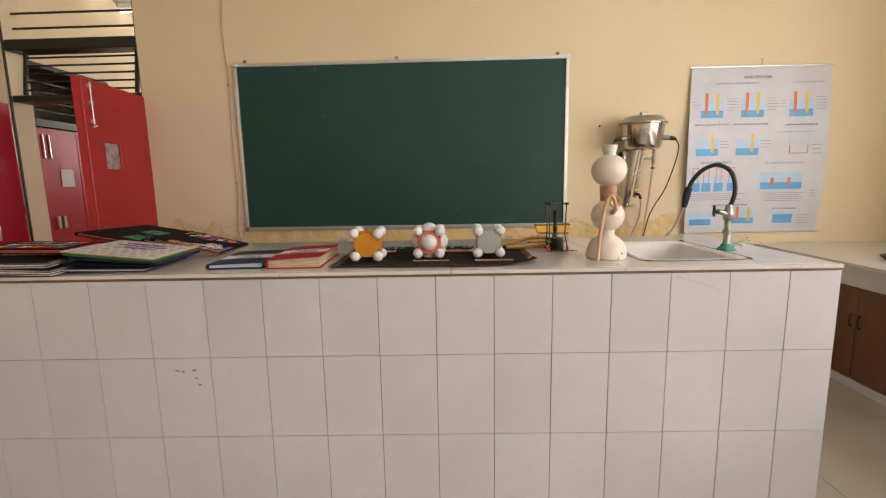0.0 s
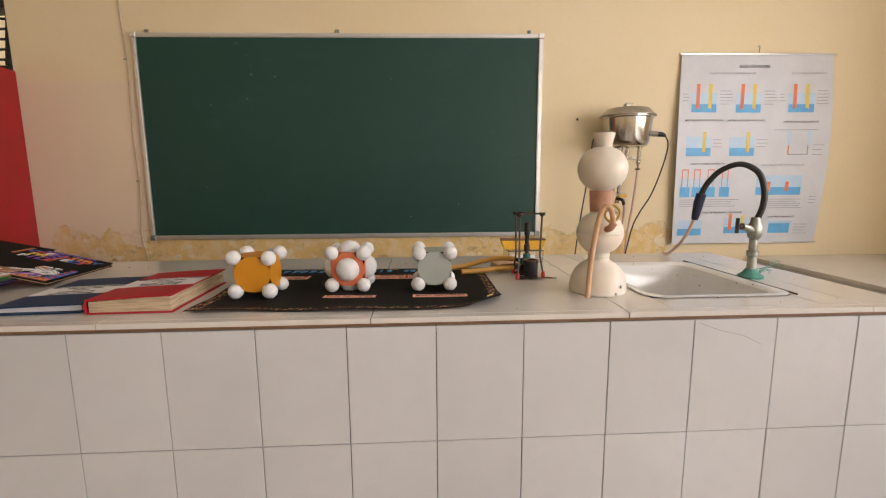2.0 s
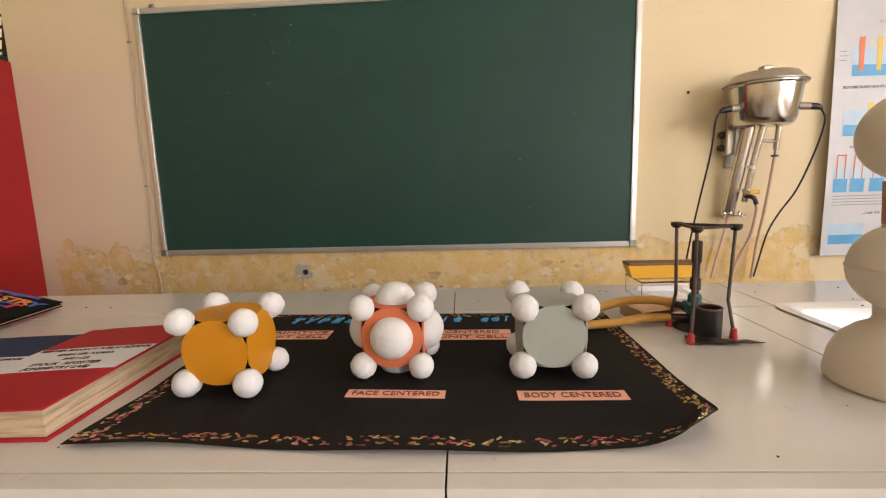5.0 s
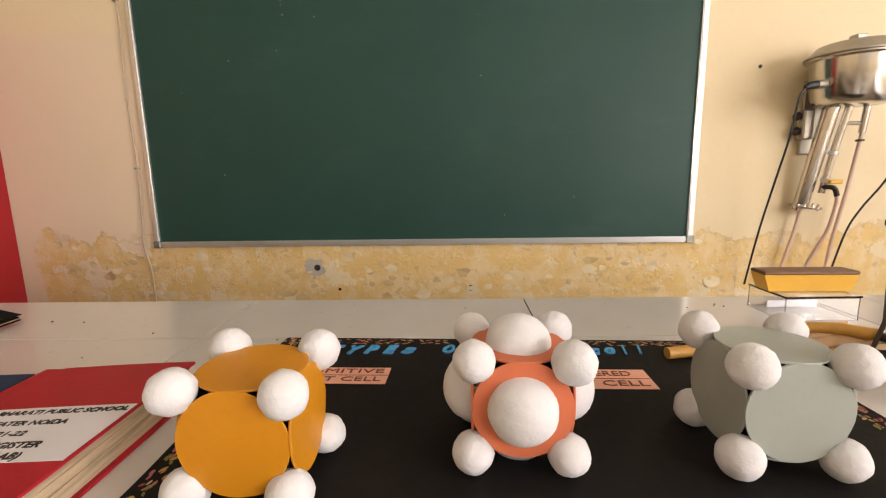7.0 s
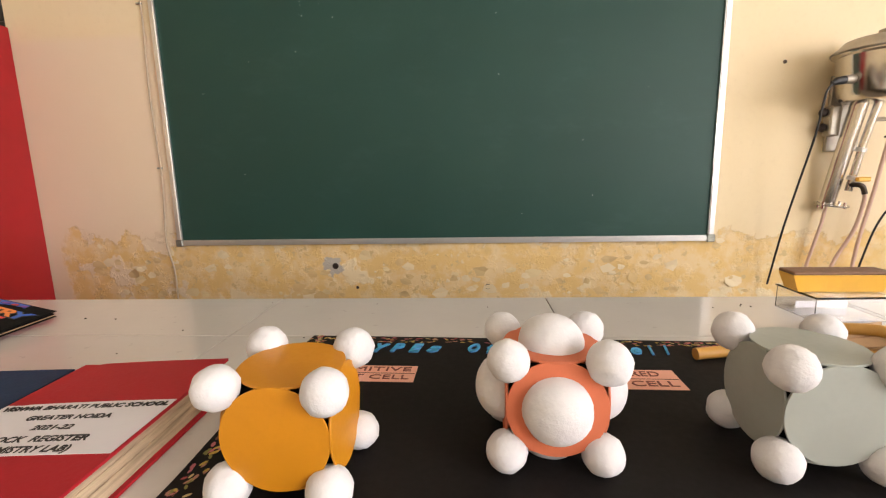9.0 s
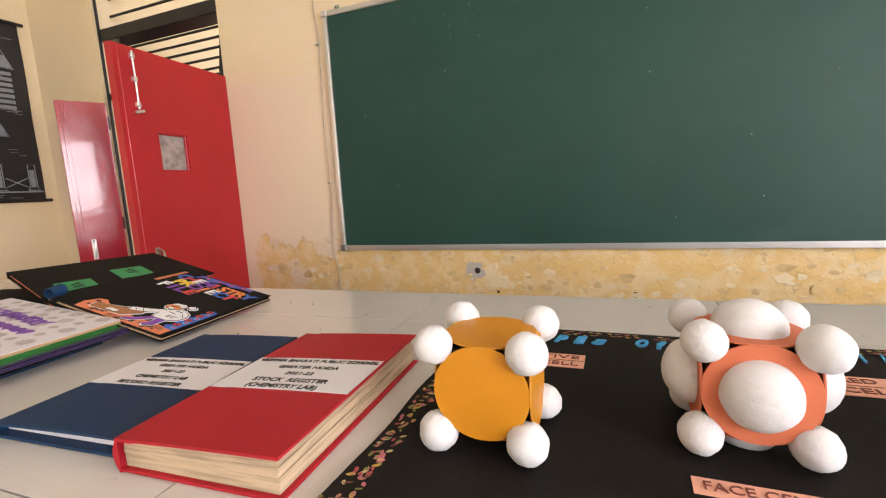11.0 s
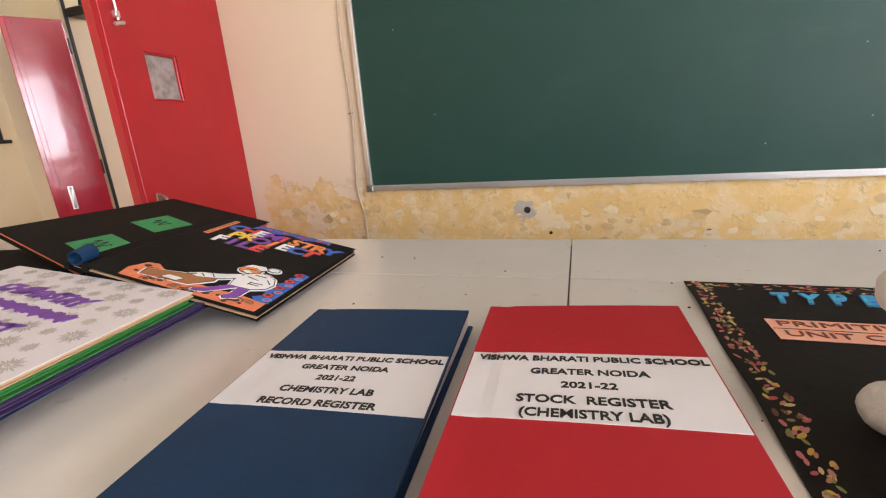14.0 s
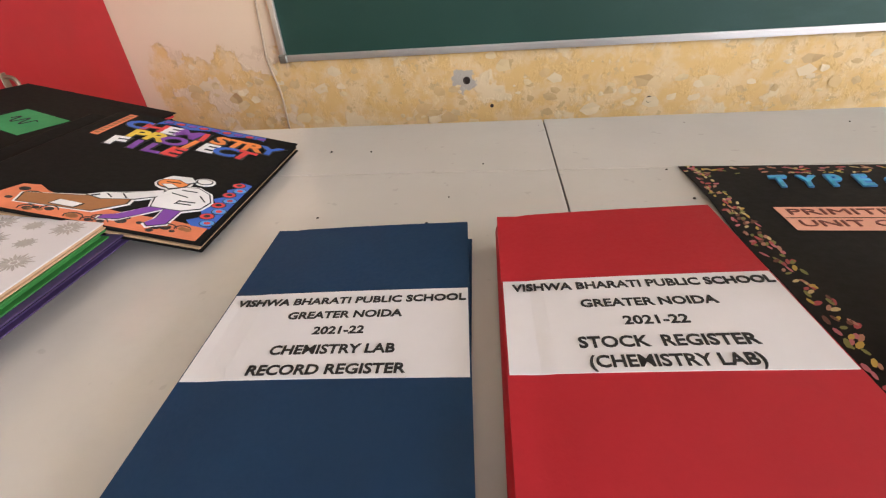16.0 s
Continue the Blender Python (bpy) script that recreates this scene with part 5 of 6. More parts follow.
SCHOOL = "VISHWA BHARATI PUBLIC SCHOOL"
register(-0.7390, 0.215, 3.6, 0.200, 0.314, 0.0230, BLUE_CLOTH, "closed navy cloth-bound register with white title band",
         ((SCHOOL, 0.0080, 0.189), ("GREATER NOIDA", 0.0080, 0.091), ("2021-22", 0.0080, 0.039), ("CHEMISTRY LAB", 0.0088, 0.091), ("RECORD REGISTER", 0.0088, 0.110)), (-0.047, 0.046), -0.008, 0.0185)
register(-0.5185, 0.212, 2.6, 0.193, 0.316, 0.043, RED_CLOTH, "closed thick red cloth-bound register with white title band",
         ((SCHOOL, 0.0082, 0.182), ("GREATER NOIDA", 0.0082, 0.090), ("2021-22", 0.0082, 0.041), ("STOCK  REGISTER", 0.0096, 0.106), ("(CHEMISTRY LAB)", 0.0096, 0.098)), (-0.041, 0.052), -0.002, 0.035)


def aspirator():
    """Three-bulb gas apparatus of milky plastic with a tan rubber tube."""
    ob = thing("gas_apparatus", pose(0.645, 0.205, TOP) @ Matrix.Diagonal((1, 1, 0.97, 1)), "milky plastic three-bulb gas apparatus with tan tube", "laboratory apparatus")
    prof = [(0, 0), (0.069, 0), (0.0735, 0.005), (0.074, 0.018), (0.071, 0.040), (0.061, 0.064), (0.045, 0.080), (0.030, 0.089), (0.027, 0.096), (0.028, 0.104)]
    part("base", lathe(bmesh.new(), prof + [(0, 0.104)], 40), MILKY, ob, "domed base", True)
    prof = [(0, 0.104), (0.028, 0.1045)] + [(max(0.028, 0.0605 * math.cos(a)), 0.166 + 0.0605 * math.sin(a)) for a in [radians(-62 + 124 * i / 14) for i in range(15)]] + [(0.027, 0.224), (0, 0.224)]
    part("middle_bulb", lathe(bmesh.new(), prof, 40), MILKY, ob, "", True)
    part("bung", lathe(bmesh.new(), [(0, 0.2245), (0.028, 0.2245), (0.031, 0.278), (0.031, 0.281), (0, 0.281)], 28), CORK, ob, "brown rubber bung", True)
    prof = [(0, 0.2815), (0.024, 0.282)] + [(max(0.022, 0.0635 * math.cos(a)), 0.340 + 0.0610 * math.sin(a)) for a in [radians(-66 + 132 * i / 14) for i in range(15)]] + [(0.022, 0.397), (0.0225, 0.402), (0, 0.402)]
    part("upper_bulb", lathe(bmesh.new(), prof, 40), MILKY, ob, "", True)
    part("stopper", lathe(bmesh.new(), [(0, 0.4025), (0.021, 0.4025), (0.028, 0.430), (0.028, 0.434), (0, 0.434)], 24), MILKY, ob, "", True)
    part("seam", lathe(bmesh.new(), [(0.0606, 0.164), (0.0618, 0.166), (0.0606, 0.168)], 40), MILKY, ob, "", True)
    bm = tube(bmesh.new(), [(-0.002, -0.052, 0.180), (-0.002, -0.072, 0.186), (0.006, -0.078, 0.200)], 0.009, 10)
    part("side_neck", bm, CORK, ob, "", True)
    part("pinch_clip", tube(bmesh.new(), [(0.012, -0.074, 0.205), (0.020, -0.076, 0.228), (0.004, -0.074, 0.245), (-0.012, -0.070, 0.238), (-0.014, -0.068, 0.215), (0.0, -0.072, 0.20)], 0.0035, 7), BRASS, ob, "copper wire clip", True)
    part("outlet_tube", tube(bmesh.new(), [(0.004, -0.078, 0.20), (-0.008, -0.083, 0.238), (-0.026, -0.080, 0.236), (-0.038, -0.075, 0.18), (-0.052, -0.083, 0.09), (-0.060, -0.092, 0.006)], 0.0068, 10), HOSE_TAN, ob, "tan rubber outlet tube", True)
    for a, z in ((-60, 0.026), (-72, 0.009)):
        part("blemish", ball(bmesh.new(), (0.0722 * math.cos(radians(a)), 0.0722 * math.sin(radians(a)), z), 0.0045, 0.3, 1, 6, 8), STEEL_DULL, ob)


aspirator()


def tripod():
    """Laboratory tripod: flat iron triangle on three bent legs with red rubber tips."""
    feet = [Vector((0.464, 0.463, TOP)), Vector((0.458, 0.365, TOP)), Vector((0.543, 0.390, TOP))]
    mid = sum(feet, Vector()) / 3
    ob = thing("tripod_stand", pose(mid.x, mid.y, TOP), "grey iron laboratory tripod with red rubber feet", "tripod")
    tops = []
    for f in feet:
        d = f - mid
        top = Vector((d.x * 0.88, d.y * 0.88, 0.198))
        tops.append(top)
        knee = Vector((d.x * 0.80, d.y * 0.80, 0.070))
        part("leg", tube(bmesh.new(), [top, top.lerp(knee, 0.9), knee, Vector((d.x, d.y, 0.012))], 0.0030, 8, False), TRIPOD_IRON, ob, "", True)
        part("foot", lathe(bmesh.new(), [(0, 0), (0.0062, 0.0005), (0.0066, 0.004), (0.0048, 0.020), (0, 0.021)], 12, pose(d.x, d.y, 0)), RED_CAP, ob, "red rubber tip", True)
    for i in range(3):
        a, b = tops[i], tops[(i + 1) % 3]
        d = b - a
        bm = box(bmesh.new(), (0.0, -0.004, 0), (d.length, 0.004, 0.0045), 0.0008, Matrix.Translation(a) @ pose(0, 0, 0, 0, 0, math.degrees(math.atan2(d.y, d.x))))
        part("rail", bm, DARK_METAL, ob)
        part("corner", lathe(bmesh.new(), [(0, -0.006), (0.006, -0.005), (0.010, -0.0005), (0.010, 0.0055), (0, 0.006)], 12, Matrix.Translation(a)), DARK_METAL, ob, "", True)


tripod()


def burner():
    ob = thing("gas_burner", pose(0.504, 0.452, TOP), "rusty bunsen burner with teal casting and orange hoses", "burner")
    part("base", lathe(bmesh.new(), [(0, 0), (0.034, 0), (0.036, 0.004), (0.030, 0.010), (0.014, 0.016), (0, 0.018)], 24), DARK_METAL, ob, "", True)
    bm = box(bmesh.new(), (-0.020, -0.012, 0.030), (0.016, 0.014, 0.052), 0.004)
    box(bm, (-0.010, -0.010, 0.010), (0.014, 0.010, 0.034), 0.004)
    lathe(bm, [(0, 0.048), (0.012, 0.048), (0.012, 0.064), (0.009, 0.068), (0, 0.068)], 14)
    part("casting", bm, TEAL, ob, "teal painted casting")
    part("barrel", lathe(bmesh.new(), [(0, 0.064), (0.0065, 0.064), (0.0065, 0.074), (0.0095, 0.076), (0.0095, 0.096), (0.0068, 0.099), (0.0068, 0.125), (0.0088, 0.128), (0.0088, 0.166), (0.007, 0.168), (0, 0.166)], 16), DARK_METAL, ob, "rusty barrel", True)
    part("inlet", tube(bmesh.new(), [(-0.015, 0.0, 0.042), (-0.036, 0.018, 0.046)], 0.0062, 10), DARK_METAL, ob, "", True)
    part("inlet", tube(bmesh.new(), [(-0.010, 0.0, 0.022), (-0.044, 0.012, 0.020)], 0.0062, 10), DARK_METAL, ob, "", True)
    part("gas_hose", tube(bmesh.new(), [(-0.030, 0.014, 0.046), (-0.070, 0.040, 0.046), (-0.115, 0.052, 0.040), (-0.180, 0.048, 0.024), (-0.24, 0.040, 0.014), (-0.30, 0.030, 0.0115)], 0.0085, 12), HOSE_ORANGE, ob, "orange rubber gas hose", True)
    part("gas_hose", tube(bmesh.new(), [(-0.040, 0.011, 0.020), (-0.085, 0.010, 0.018), (-0.150, -0.005, 0.0135), (-0.215, -0.018, 0.0125)], 0.0085, 12), HOSE_ORANGE, ob, "orange rubber gas hose", True)


burner()

can = thing("small_canister", pose(0.508, 0.408, TOP), "small open black metal canister", "canister")
part("shell", lathe(bmesh.new(), [(0, 0), (0.0215, 0), (0.022, 0.002), (0.022, 0.052), (0.0205, 0.052), (0.0205, 0.004), (0, 0.004)], 28), RUBBER, can, "", True)
part("rim", lathe(bmesh.new(), [(0.0203, 0.0515), (0.0225, 0.0515), (0.0225, 0.0545), (0.0203, 0.0545), (0.0203, 0.0515)], 28), BROWN_RIM, can, "brown rusted rim", True)

foil = thing("metal_scraper", pose(0.512, 0.368, TOP, 0, 0, -8), "thin dark crumpled strip lying on the counter", "strip")
g = bmesh.new()
strip = [[g.verts.new((x * 0.024 - 0.055, (j - 0.5) * (0.036 - 0.006 * x), 0.002 + 0.0035 * abs(math.sin(x * 1.7 + j)))) for j in range(2)] for x in range(6)]
for a, b in zip(strip, strip[1:]):
    g.faces.new((a[0], b[0], b[1], a[1]))
sheet = part("blade", g, DARK_METAL, foil)
sheet.modifiers.new("thickness", "SOLIDIFY").thickness = 0.0015


def open_carton():
    ob = thing("torn_carton", pose(0.468, 0.528, TOP, 0, 0, 14), "torn flat brown cardboard carton behind the burner", "carton")
    part("bottom", box(bmesh.new(), (-0.06, -0.035, 0), (0.075, 0.04, 0.003)), CARDBOARD, ob)
    for lo, hi, rx, ry in (((-0.06, -0.035, 0.003), (0.075, -0.032, 0.022), 0, 0), ((-0.06, 0.037, 0.003), (0.075, 0.040, 0.026), 0, 0), ((-0.060, -0.032, 0.003), (-0.057, 0.037, 0.024), 0, 0), ((0.072, -0.032, 0.003), (0.075, 0.037, 0.020), 0, 0)):
        part("side", box(bmesh.new(), lo, hi), CARDBOARD, ob)
    part("flap", box(bmesh.new(), (-0.06, 0, 0), (0.075, 0.034, 0.002), 0, pose(0, -0.034, 0.021, 155)), CARDBOARD, ob)


open_carton()
CLEAR = glass_material("clear_plastic", (0.97, 0.97, 0.96), 0.02)
pack = thing("plastic_box", pose(0.545, 0.705, TOP, 0, 0, 2) @ Matrix.Diagonal((1, 1, 0.8, 1)), "clear plastic box under the yellow duster", "plastic box")
g = bmesh.new()
for lo, hi in (((-0.065, -0.05, 0), (0.065, 0.05, 0.002)), ((-0.065, -0.05, 0.002), (0.065, -0.0485, 0.052)), ((-0.065, 0.0485, 0.002), (0.065, 0.05, 0.052)), ((-0.065, -0.0485, 0.002), (-0.0635, 0.0485, 0.052)), ((0.0635, -0.0485, 0.002), (0.065, 0.0485, 0.052))):
    box(g, lo, hi)
part("shell", g, CLEAR, pack).visible_shadow = False
lid = part("lid", box(bmesh.new(), (-0.068, -0.053, 0.0525), (0.068, 0.053, 0.0575), 0.002), CLEAR, pack)
part("insert_card", box(bmesh.new(), (-0.04, 0.030, 0.003), (0.055, 0.032, 0.020), 0.0005), WHITE_PAPER, pack, "white card inside")
lid.visible_shadow = False


def board_duster():
    ob = thing("board_duster", pose(0.543, 0.703, TOP + 0.0462, 0, 0, 0) @ Matrix.Diagonal((0.92, 1, 0.9, 1)), "yellow board duster with brown felt lying on a clear box", "duster")
    g = bmesh.new()
    rings = []
    for w, d, z in ((0.074, 0.016, 0.0), (0.078, 0.019, 0.002), (0.090, 0.021, 0.034), (0.090, 0.021, 0.036)):
        rings.append([g.verts.new((sx * w, sy * d, z)) for sx, sy in ((-1, -1), (1, -1), (1, 1), (-1, 1))])
    for p, q in zip(rings, rings[1:]):
        for k in range(4):
            g.faces.new((p[k], p[(k + 1) % 4], q[(k + 1) % 4], q[k]))
    g.faces.new(rings[0][::-1])
    g.faces.new(rings[-1])
    part("grip", g, YELLOW_PLASTIC, ob)
    part("felt", box(bmesh.new(), (-0.091, -0.022, 0.0362), (0.091, 0.022, 0.0430), 0.0018), BROWN_RIM, ob, "brown felt pad")


board_duster()

# grit on the slab
g = bmesh.new()
for k in range(70):
    r = random.uniform(0.0008, 0.0022)
    ball(g, (random.uniform(-0.95, 1.3), random.uniform(0.03, 0.79), TOP + r * 0.4), r, 0.4, 0.6, 5, 7)
tagged(part("grit", g, DARK_METAL), "tiny dark crumbs on the slab", "grit", kind="stuff")


# ---- project files ----
def project_file(place, turn, rise, w, h, t, cover, label, sheets, side_tilt=0.0, back=None):
    """A card file; its origin is the lower right corner of its cover, and its left side lies raised on what is under it."""
    x, y, z = place
    ob = thing("project_file", pose(x + 0.028, 0.337 + (y - 0.424) * 0.925, z, side_tilt, math.degrees(math.asin(rise / w)), turn - 2) @ Matrix.Diagonal((1, 0.925, 1, 1)), label, "file", "pile of project files")
    part("front_cover", box(bmesh.new(), (-w, 0, -0.0014), (0, h, 0), 0.0005), cover, ob)
    part("back_cover", box(bmesh.new(), (-w, 0.002, -t), (0.001, h - 0.001, -t + 0.0014), 0.0005), back or cover, ob)
    n = max(1, int((t - 0.003) / 0.0026))
    for k in range(n):
        z0 = -t + 0.0016 + (t - 0.0032) * k / n
        z1 = -t + 0.0016 + (t - 0.0032) * (k + 1) / n
        part("sheet_block", box(bmesh.new(), (-w + 0.003, 0.002 + random.uniform(0, 0.006), z0 + 0.0002), (-random.uniform(0.001, 0.010), h - random.uniform(0.001, 0.006), z1 - 0.0002), 0.0003), sheets[k % len(sheets)], ob)
    g = bmesh.new()
    tube(g, [(-w, 0.001, -t / 2), (-w, h - 0.001, -t / 2)], t / 2, 10, False)
    part("spine", g, cover, ob, "", True)
    return ob


def paste(ob, outline, material, z=0.0006, name="cutout", label=""):
    return part(name, plate(bmesh.new(), outline, 0.0001, z), material, ob, label)


def art_file():
    ob = project_file((-0.957, 0.424, 0.9195), 5.4, 0.066, 0.278, 0.332, 0.012, BLACK_CARD, "black card project file with colourful pasted cover art", (CARDBOARD, BLACK_CARD, CREAM_PAPER))
    # peach band along the foot with dark blots and curls
    band = [(-0.222, 0.004), (-0.006, 0.004), (-0.006, 0.032), (-0.045, 0.036), (-0.10, 0.034), (-0.15, 0.040), (-0.19, 0.052), (-0.205, 0.062), (-0.222, 0.058), (-0.230, 0.03)]
    paste(ob, band, PAINT["peach"], 0.0005, "foot_band", "peach painted band")
    for k in range(34):
        cx = random.uniform(-0.218, -0.014)
        cy = random.uniform(0.008, 0.026 + max(0, -cx - 0.1) * 0.22)
        r = random.uniform(0.0028, 0.0062)
        paste(ob, oval(cx, cy, r, r * 0.8, 0, 9), PAINT["brown" if k % 4 == 1 else "black"], 0.0008, "blot")
        if k % 3 == 0:
            part("curl", tube(bmesh.new(), [(cx + r * 1.9 * math.cos(a), cy + r * 1.4 * math.sin(a), 0.0006) for a in (0.2, 0.9, 1.6, 2.3, 3.0, 3.7)], 0.0007, 5, False), PAINT["black"], ob)
    # blue and red scalloped strip up the outer edge
    strip = [(-0.024, 0.032), (-0.004, 0.032), (-0.004, 0.152), (-0.020, 0.156), (-0.016, 0.140), (-0.026, 0.128), (-0.018, 0.112), (-0.030, 0.100), (-0.020, 0.085), (-0.032, 0.070), (-0.022, 0.055), (-0.034, 0.042)]
    paste(ob, strip, PAINT["blue"], 0.0006, "side_strip", "blue scalloped strip")
    for k in range(8):
        cy = 0.042 + k * 0.0148
        cx = -0.011 - 0.007 * (k % 2)
        paste(ob, oval(cx, cy, 0.0085, 0.0075, 0.4, 12), PAINT["black"], 0.0008, "ring")
        paste(ob, oval(cx, cy, 0.0074, 0.0064, 0.4, 12), PAINT["red" if k % 2 else "sky"], 0.0010, "ring")
        paste(ob, oval(cx, cy, 0.0036, 0.0030, 0.4, 10), PAINT["black" if k % 2 else "red"], 0.0012, "ring")
    # scalloped strip along the head
    paste(ob, [(-0.205, 0.328), (-0.050, 0.328), (-0.048, 0.312), (-0.075, 0.316), (-0.10, 0.306), (-0.13, 0.315), (-0.16, 0.304), (-0.19, 0.314), (-0.21, 0.305)], PAINT["blue"], 0.0006, "head_strip", "blue scalloped strip")
    for k in range(9):
        paste(ob, oval(-0.198 + k * 0.018, 0.318, 0.0075, 0.0055, 0.3, 10), PAINT["black"], 0.0008, "ring")
        paste(ob, oval(-0.198 + k * 0.018, 0.318, 0.0064, 0.0044, 0.3, 10), PAINT["red" if k % 2 else "purple"], 0.0010, "ring")
    # title in cut-out letters
    colours = ("blue", "red", "white", "purple", "red", "orange", "orange", "orange", "blue", "yellow", "yellow", "purple", "orange", "white", "blue", "red", "white", "purple", "purple", "red")
    k = 0
    for row, (words, x0, pitch, y) in enumerate((("CHEMISTRY", -0.226, 0.0250, 0.284), ("PROJECT", -0.206, 0.0255, 0.249), ("FILE", -0.216, 0.0265, 0.214))):
        for i, ch in enumerate(words):
            spot = pose(x0 + i * pitch, y - i * 0.0012, 0.0009)
            lettering("letter_edge", ch, 0.031, PAINT["black"], ob, spot, wide=1.12, bold=0.0034)
            t = lettering("letter", ch, 0.031, PAINT[colours[k % len(colours)]], ob, pose(x0 + i * pitch, y - i * 0.0012 + random.uniform(-0.0015, 0.0015), 0.0012, 0, 0, random.uniform(-8, 8)), bold=0.0012)
            t.data.transform(Matrix.Diagonal((1.15, 1, 2.5, 1)))
            k += 1
    # narrow peach slip with lines of script beside the fold
    slip = part("slip", plate(bmesh.new(), rect(-0.260, 0.225, -0.249, 0.322), 0.0001, 0.0006), PAINT["peach"], ob, "peach slip with unreadable script")
    for k in range(9):
        part("script_bar", plate(bmesh.new(), rect(-0.2575, 0.230 + k * 0.010, -0.2515, 0.236 + k * 0.010), 0.0007, 0.0010), PAINT["brown"], slip)
    # cut-out picture at a desk: white rim, black line, flat colour, in plain shapes
    def grown(pts, d):
        cx, cy = sum(a for a, b in pts) / len(pts), sum(b for a, b in pts) / len(pts)
        return [(a + d * (a - cx) / max(1e-6, math.hypot(a - cx, b - cy)), b + d * (b - cy) / max(1e-6, math.hypot(a - cx, b - cy))) for a, b in pts]

    pieces = (([(-0.206, 0.040), (-0.200, 0.020), (-0.128, 0.026), (-0.106, 0.052), (-0.108, 0.070), (-0.160, 0.052)], "brown", 0),
              ([(-0.170, 0.026), (-0.146, 0.026), (-0.142, 0.036), (-0.166, 0.037)], "white", 2),
              ([(-0.081, 0.056), (-0.064, 0.058), (-0.094, 0.020), (-0.112, 0.014), (-0.112, 0.022), (-0.100, 0.030)], "purple", 0),
              ([(-0.066, 0.060), (-0.048, 0.062), (-0.048, 0.026), (-0.062, 0.016), (-0.068, 0.022), (-0.062, 0.034)], "purple", 0),
              ([(-0.084, 0.100), (-0.070, 0.114), (-0.056, 0.117), (-0.038, 0.106), (-0.029, 0.088), (-0.032, 0.070), (-0.048, 0.058), (-0.080, 0.056), (-0.086, 0.076)], "white", 1),
              ([(-0.152, 0.058), (-0.138, 0.070), (-0.118, 0.076), (-0.088, 0.098), (-0.082, 0.084), (-0.104, 0.066), (-0.134, 0.054)], "white", 1),
              (oval(-0.088, 0.120, 0.017, 0.013, 0.3), "orange", 1),
              ([(-0.104, 0.126), (-0.098, 0.138), (-0.076, 0.142), (-0.066, 0.132), (-0.074, 0.124), (-0.086, 0.131)], "white", 2),
              ([(-0.098, 0.112), (-0.086, 0.104), (-0.078, 0.110), (-0.088, 0.116)], "white", 2),
              (oval(-0.058, 0.138, 0.0085, 0.0065), "white", 1))
    for outline, c, level in pieces:
        paste(ob, grown(outline, 0.0042 if level < 2 else 0.0004), PAINT["white"], 0.0009, "picture_rim")
        paste(ob, grown(outline, 0.0016), PAINT["black"], 0.0011 + 0.0004 * level, "picture_line")
        paste(ob, outline, PAINT[c], 0.0013 + 0.0004 * level, "picture_piece")
    for a, b in (((-0.076, 0.094), (-0.056, 0.090)), ((-0.060, 0.078), (-0.042, 0.080)), ((-0.060, 0.072), (-0.044, 0.073)), ((-0.060, 0.080), (-0.061, 0.070)), ((-0.134, 0.066), (-0.126, 0.060)), ((-0.120, 0.072), (-0.112, 0.064)),
                 ((-0.140, 0.062), (-0.146, 0.056)), ((-0.096, 0.120), (-0.080, 0.122)), ((-0.070, 0.105), (-0.052, 0.106)), ((-0.045, 0.098), (-0.034, 0.086))):
        part("picture_line", tube(bmesh.new(), [(a[0], a[1], 0.0018), (b[0], b[1], 0.0018)], 0.0009, 5, False), PAINT["black"], ob)


art_file()
# the plain black file on which it leans, its loose cover curling up
back_file = project_file((-1.115, 0.430, 0.942), 5.4, 0.042, 0.172, 0.318, 0.012, BLACK_CARD, "plain black card file under the painted file", (BLACK_CARD, CARDBOARD))
curl = lathe(bmesh.new(), [(0.0120, 0.0), (0.0130, 0.0), (0.0110, 0.034), (0.0100, 0.034), (0.0110, 0.004), (0.0120, 0.0)], 24, pose(-0.158, 0.030, 0.0125, 90, 0, 14))
part("curled_corner", curl, BLUE_CLOTH, back_file, "curled navy-lined corner", True)
tag_file = project_file((-1.300, 0.440, 0.964), -14.0, 0.040, 0.400, 0.380, 0.018, BLACK_CARD, "black card file with two green paper tags", (PAINT["red"], BLACK_CARD, PAINT["peach"]))
for x0, y0 in ((-0.235, 0.185), (-0.175, 0.040)):
    tag = paste(tag_file, [(x0, y0 + 0.008), (x0 + 0.120, y0), (x0 + 0.124, y0 + 0.080), (x0 + 0.004, y0 + 0.088)], GREEN_CARD, 0.0006, "tag", "green paper tag with pen scribble")
    part("scribble", tube(bmesh.new(), [(x0 + 0.03 + 0.007 * k, y0 + 0.045 + 0.014 * math.sin(k * 1.9), 0.0009) for k in range(9)], 0.0010, 5), INK, tag)


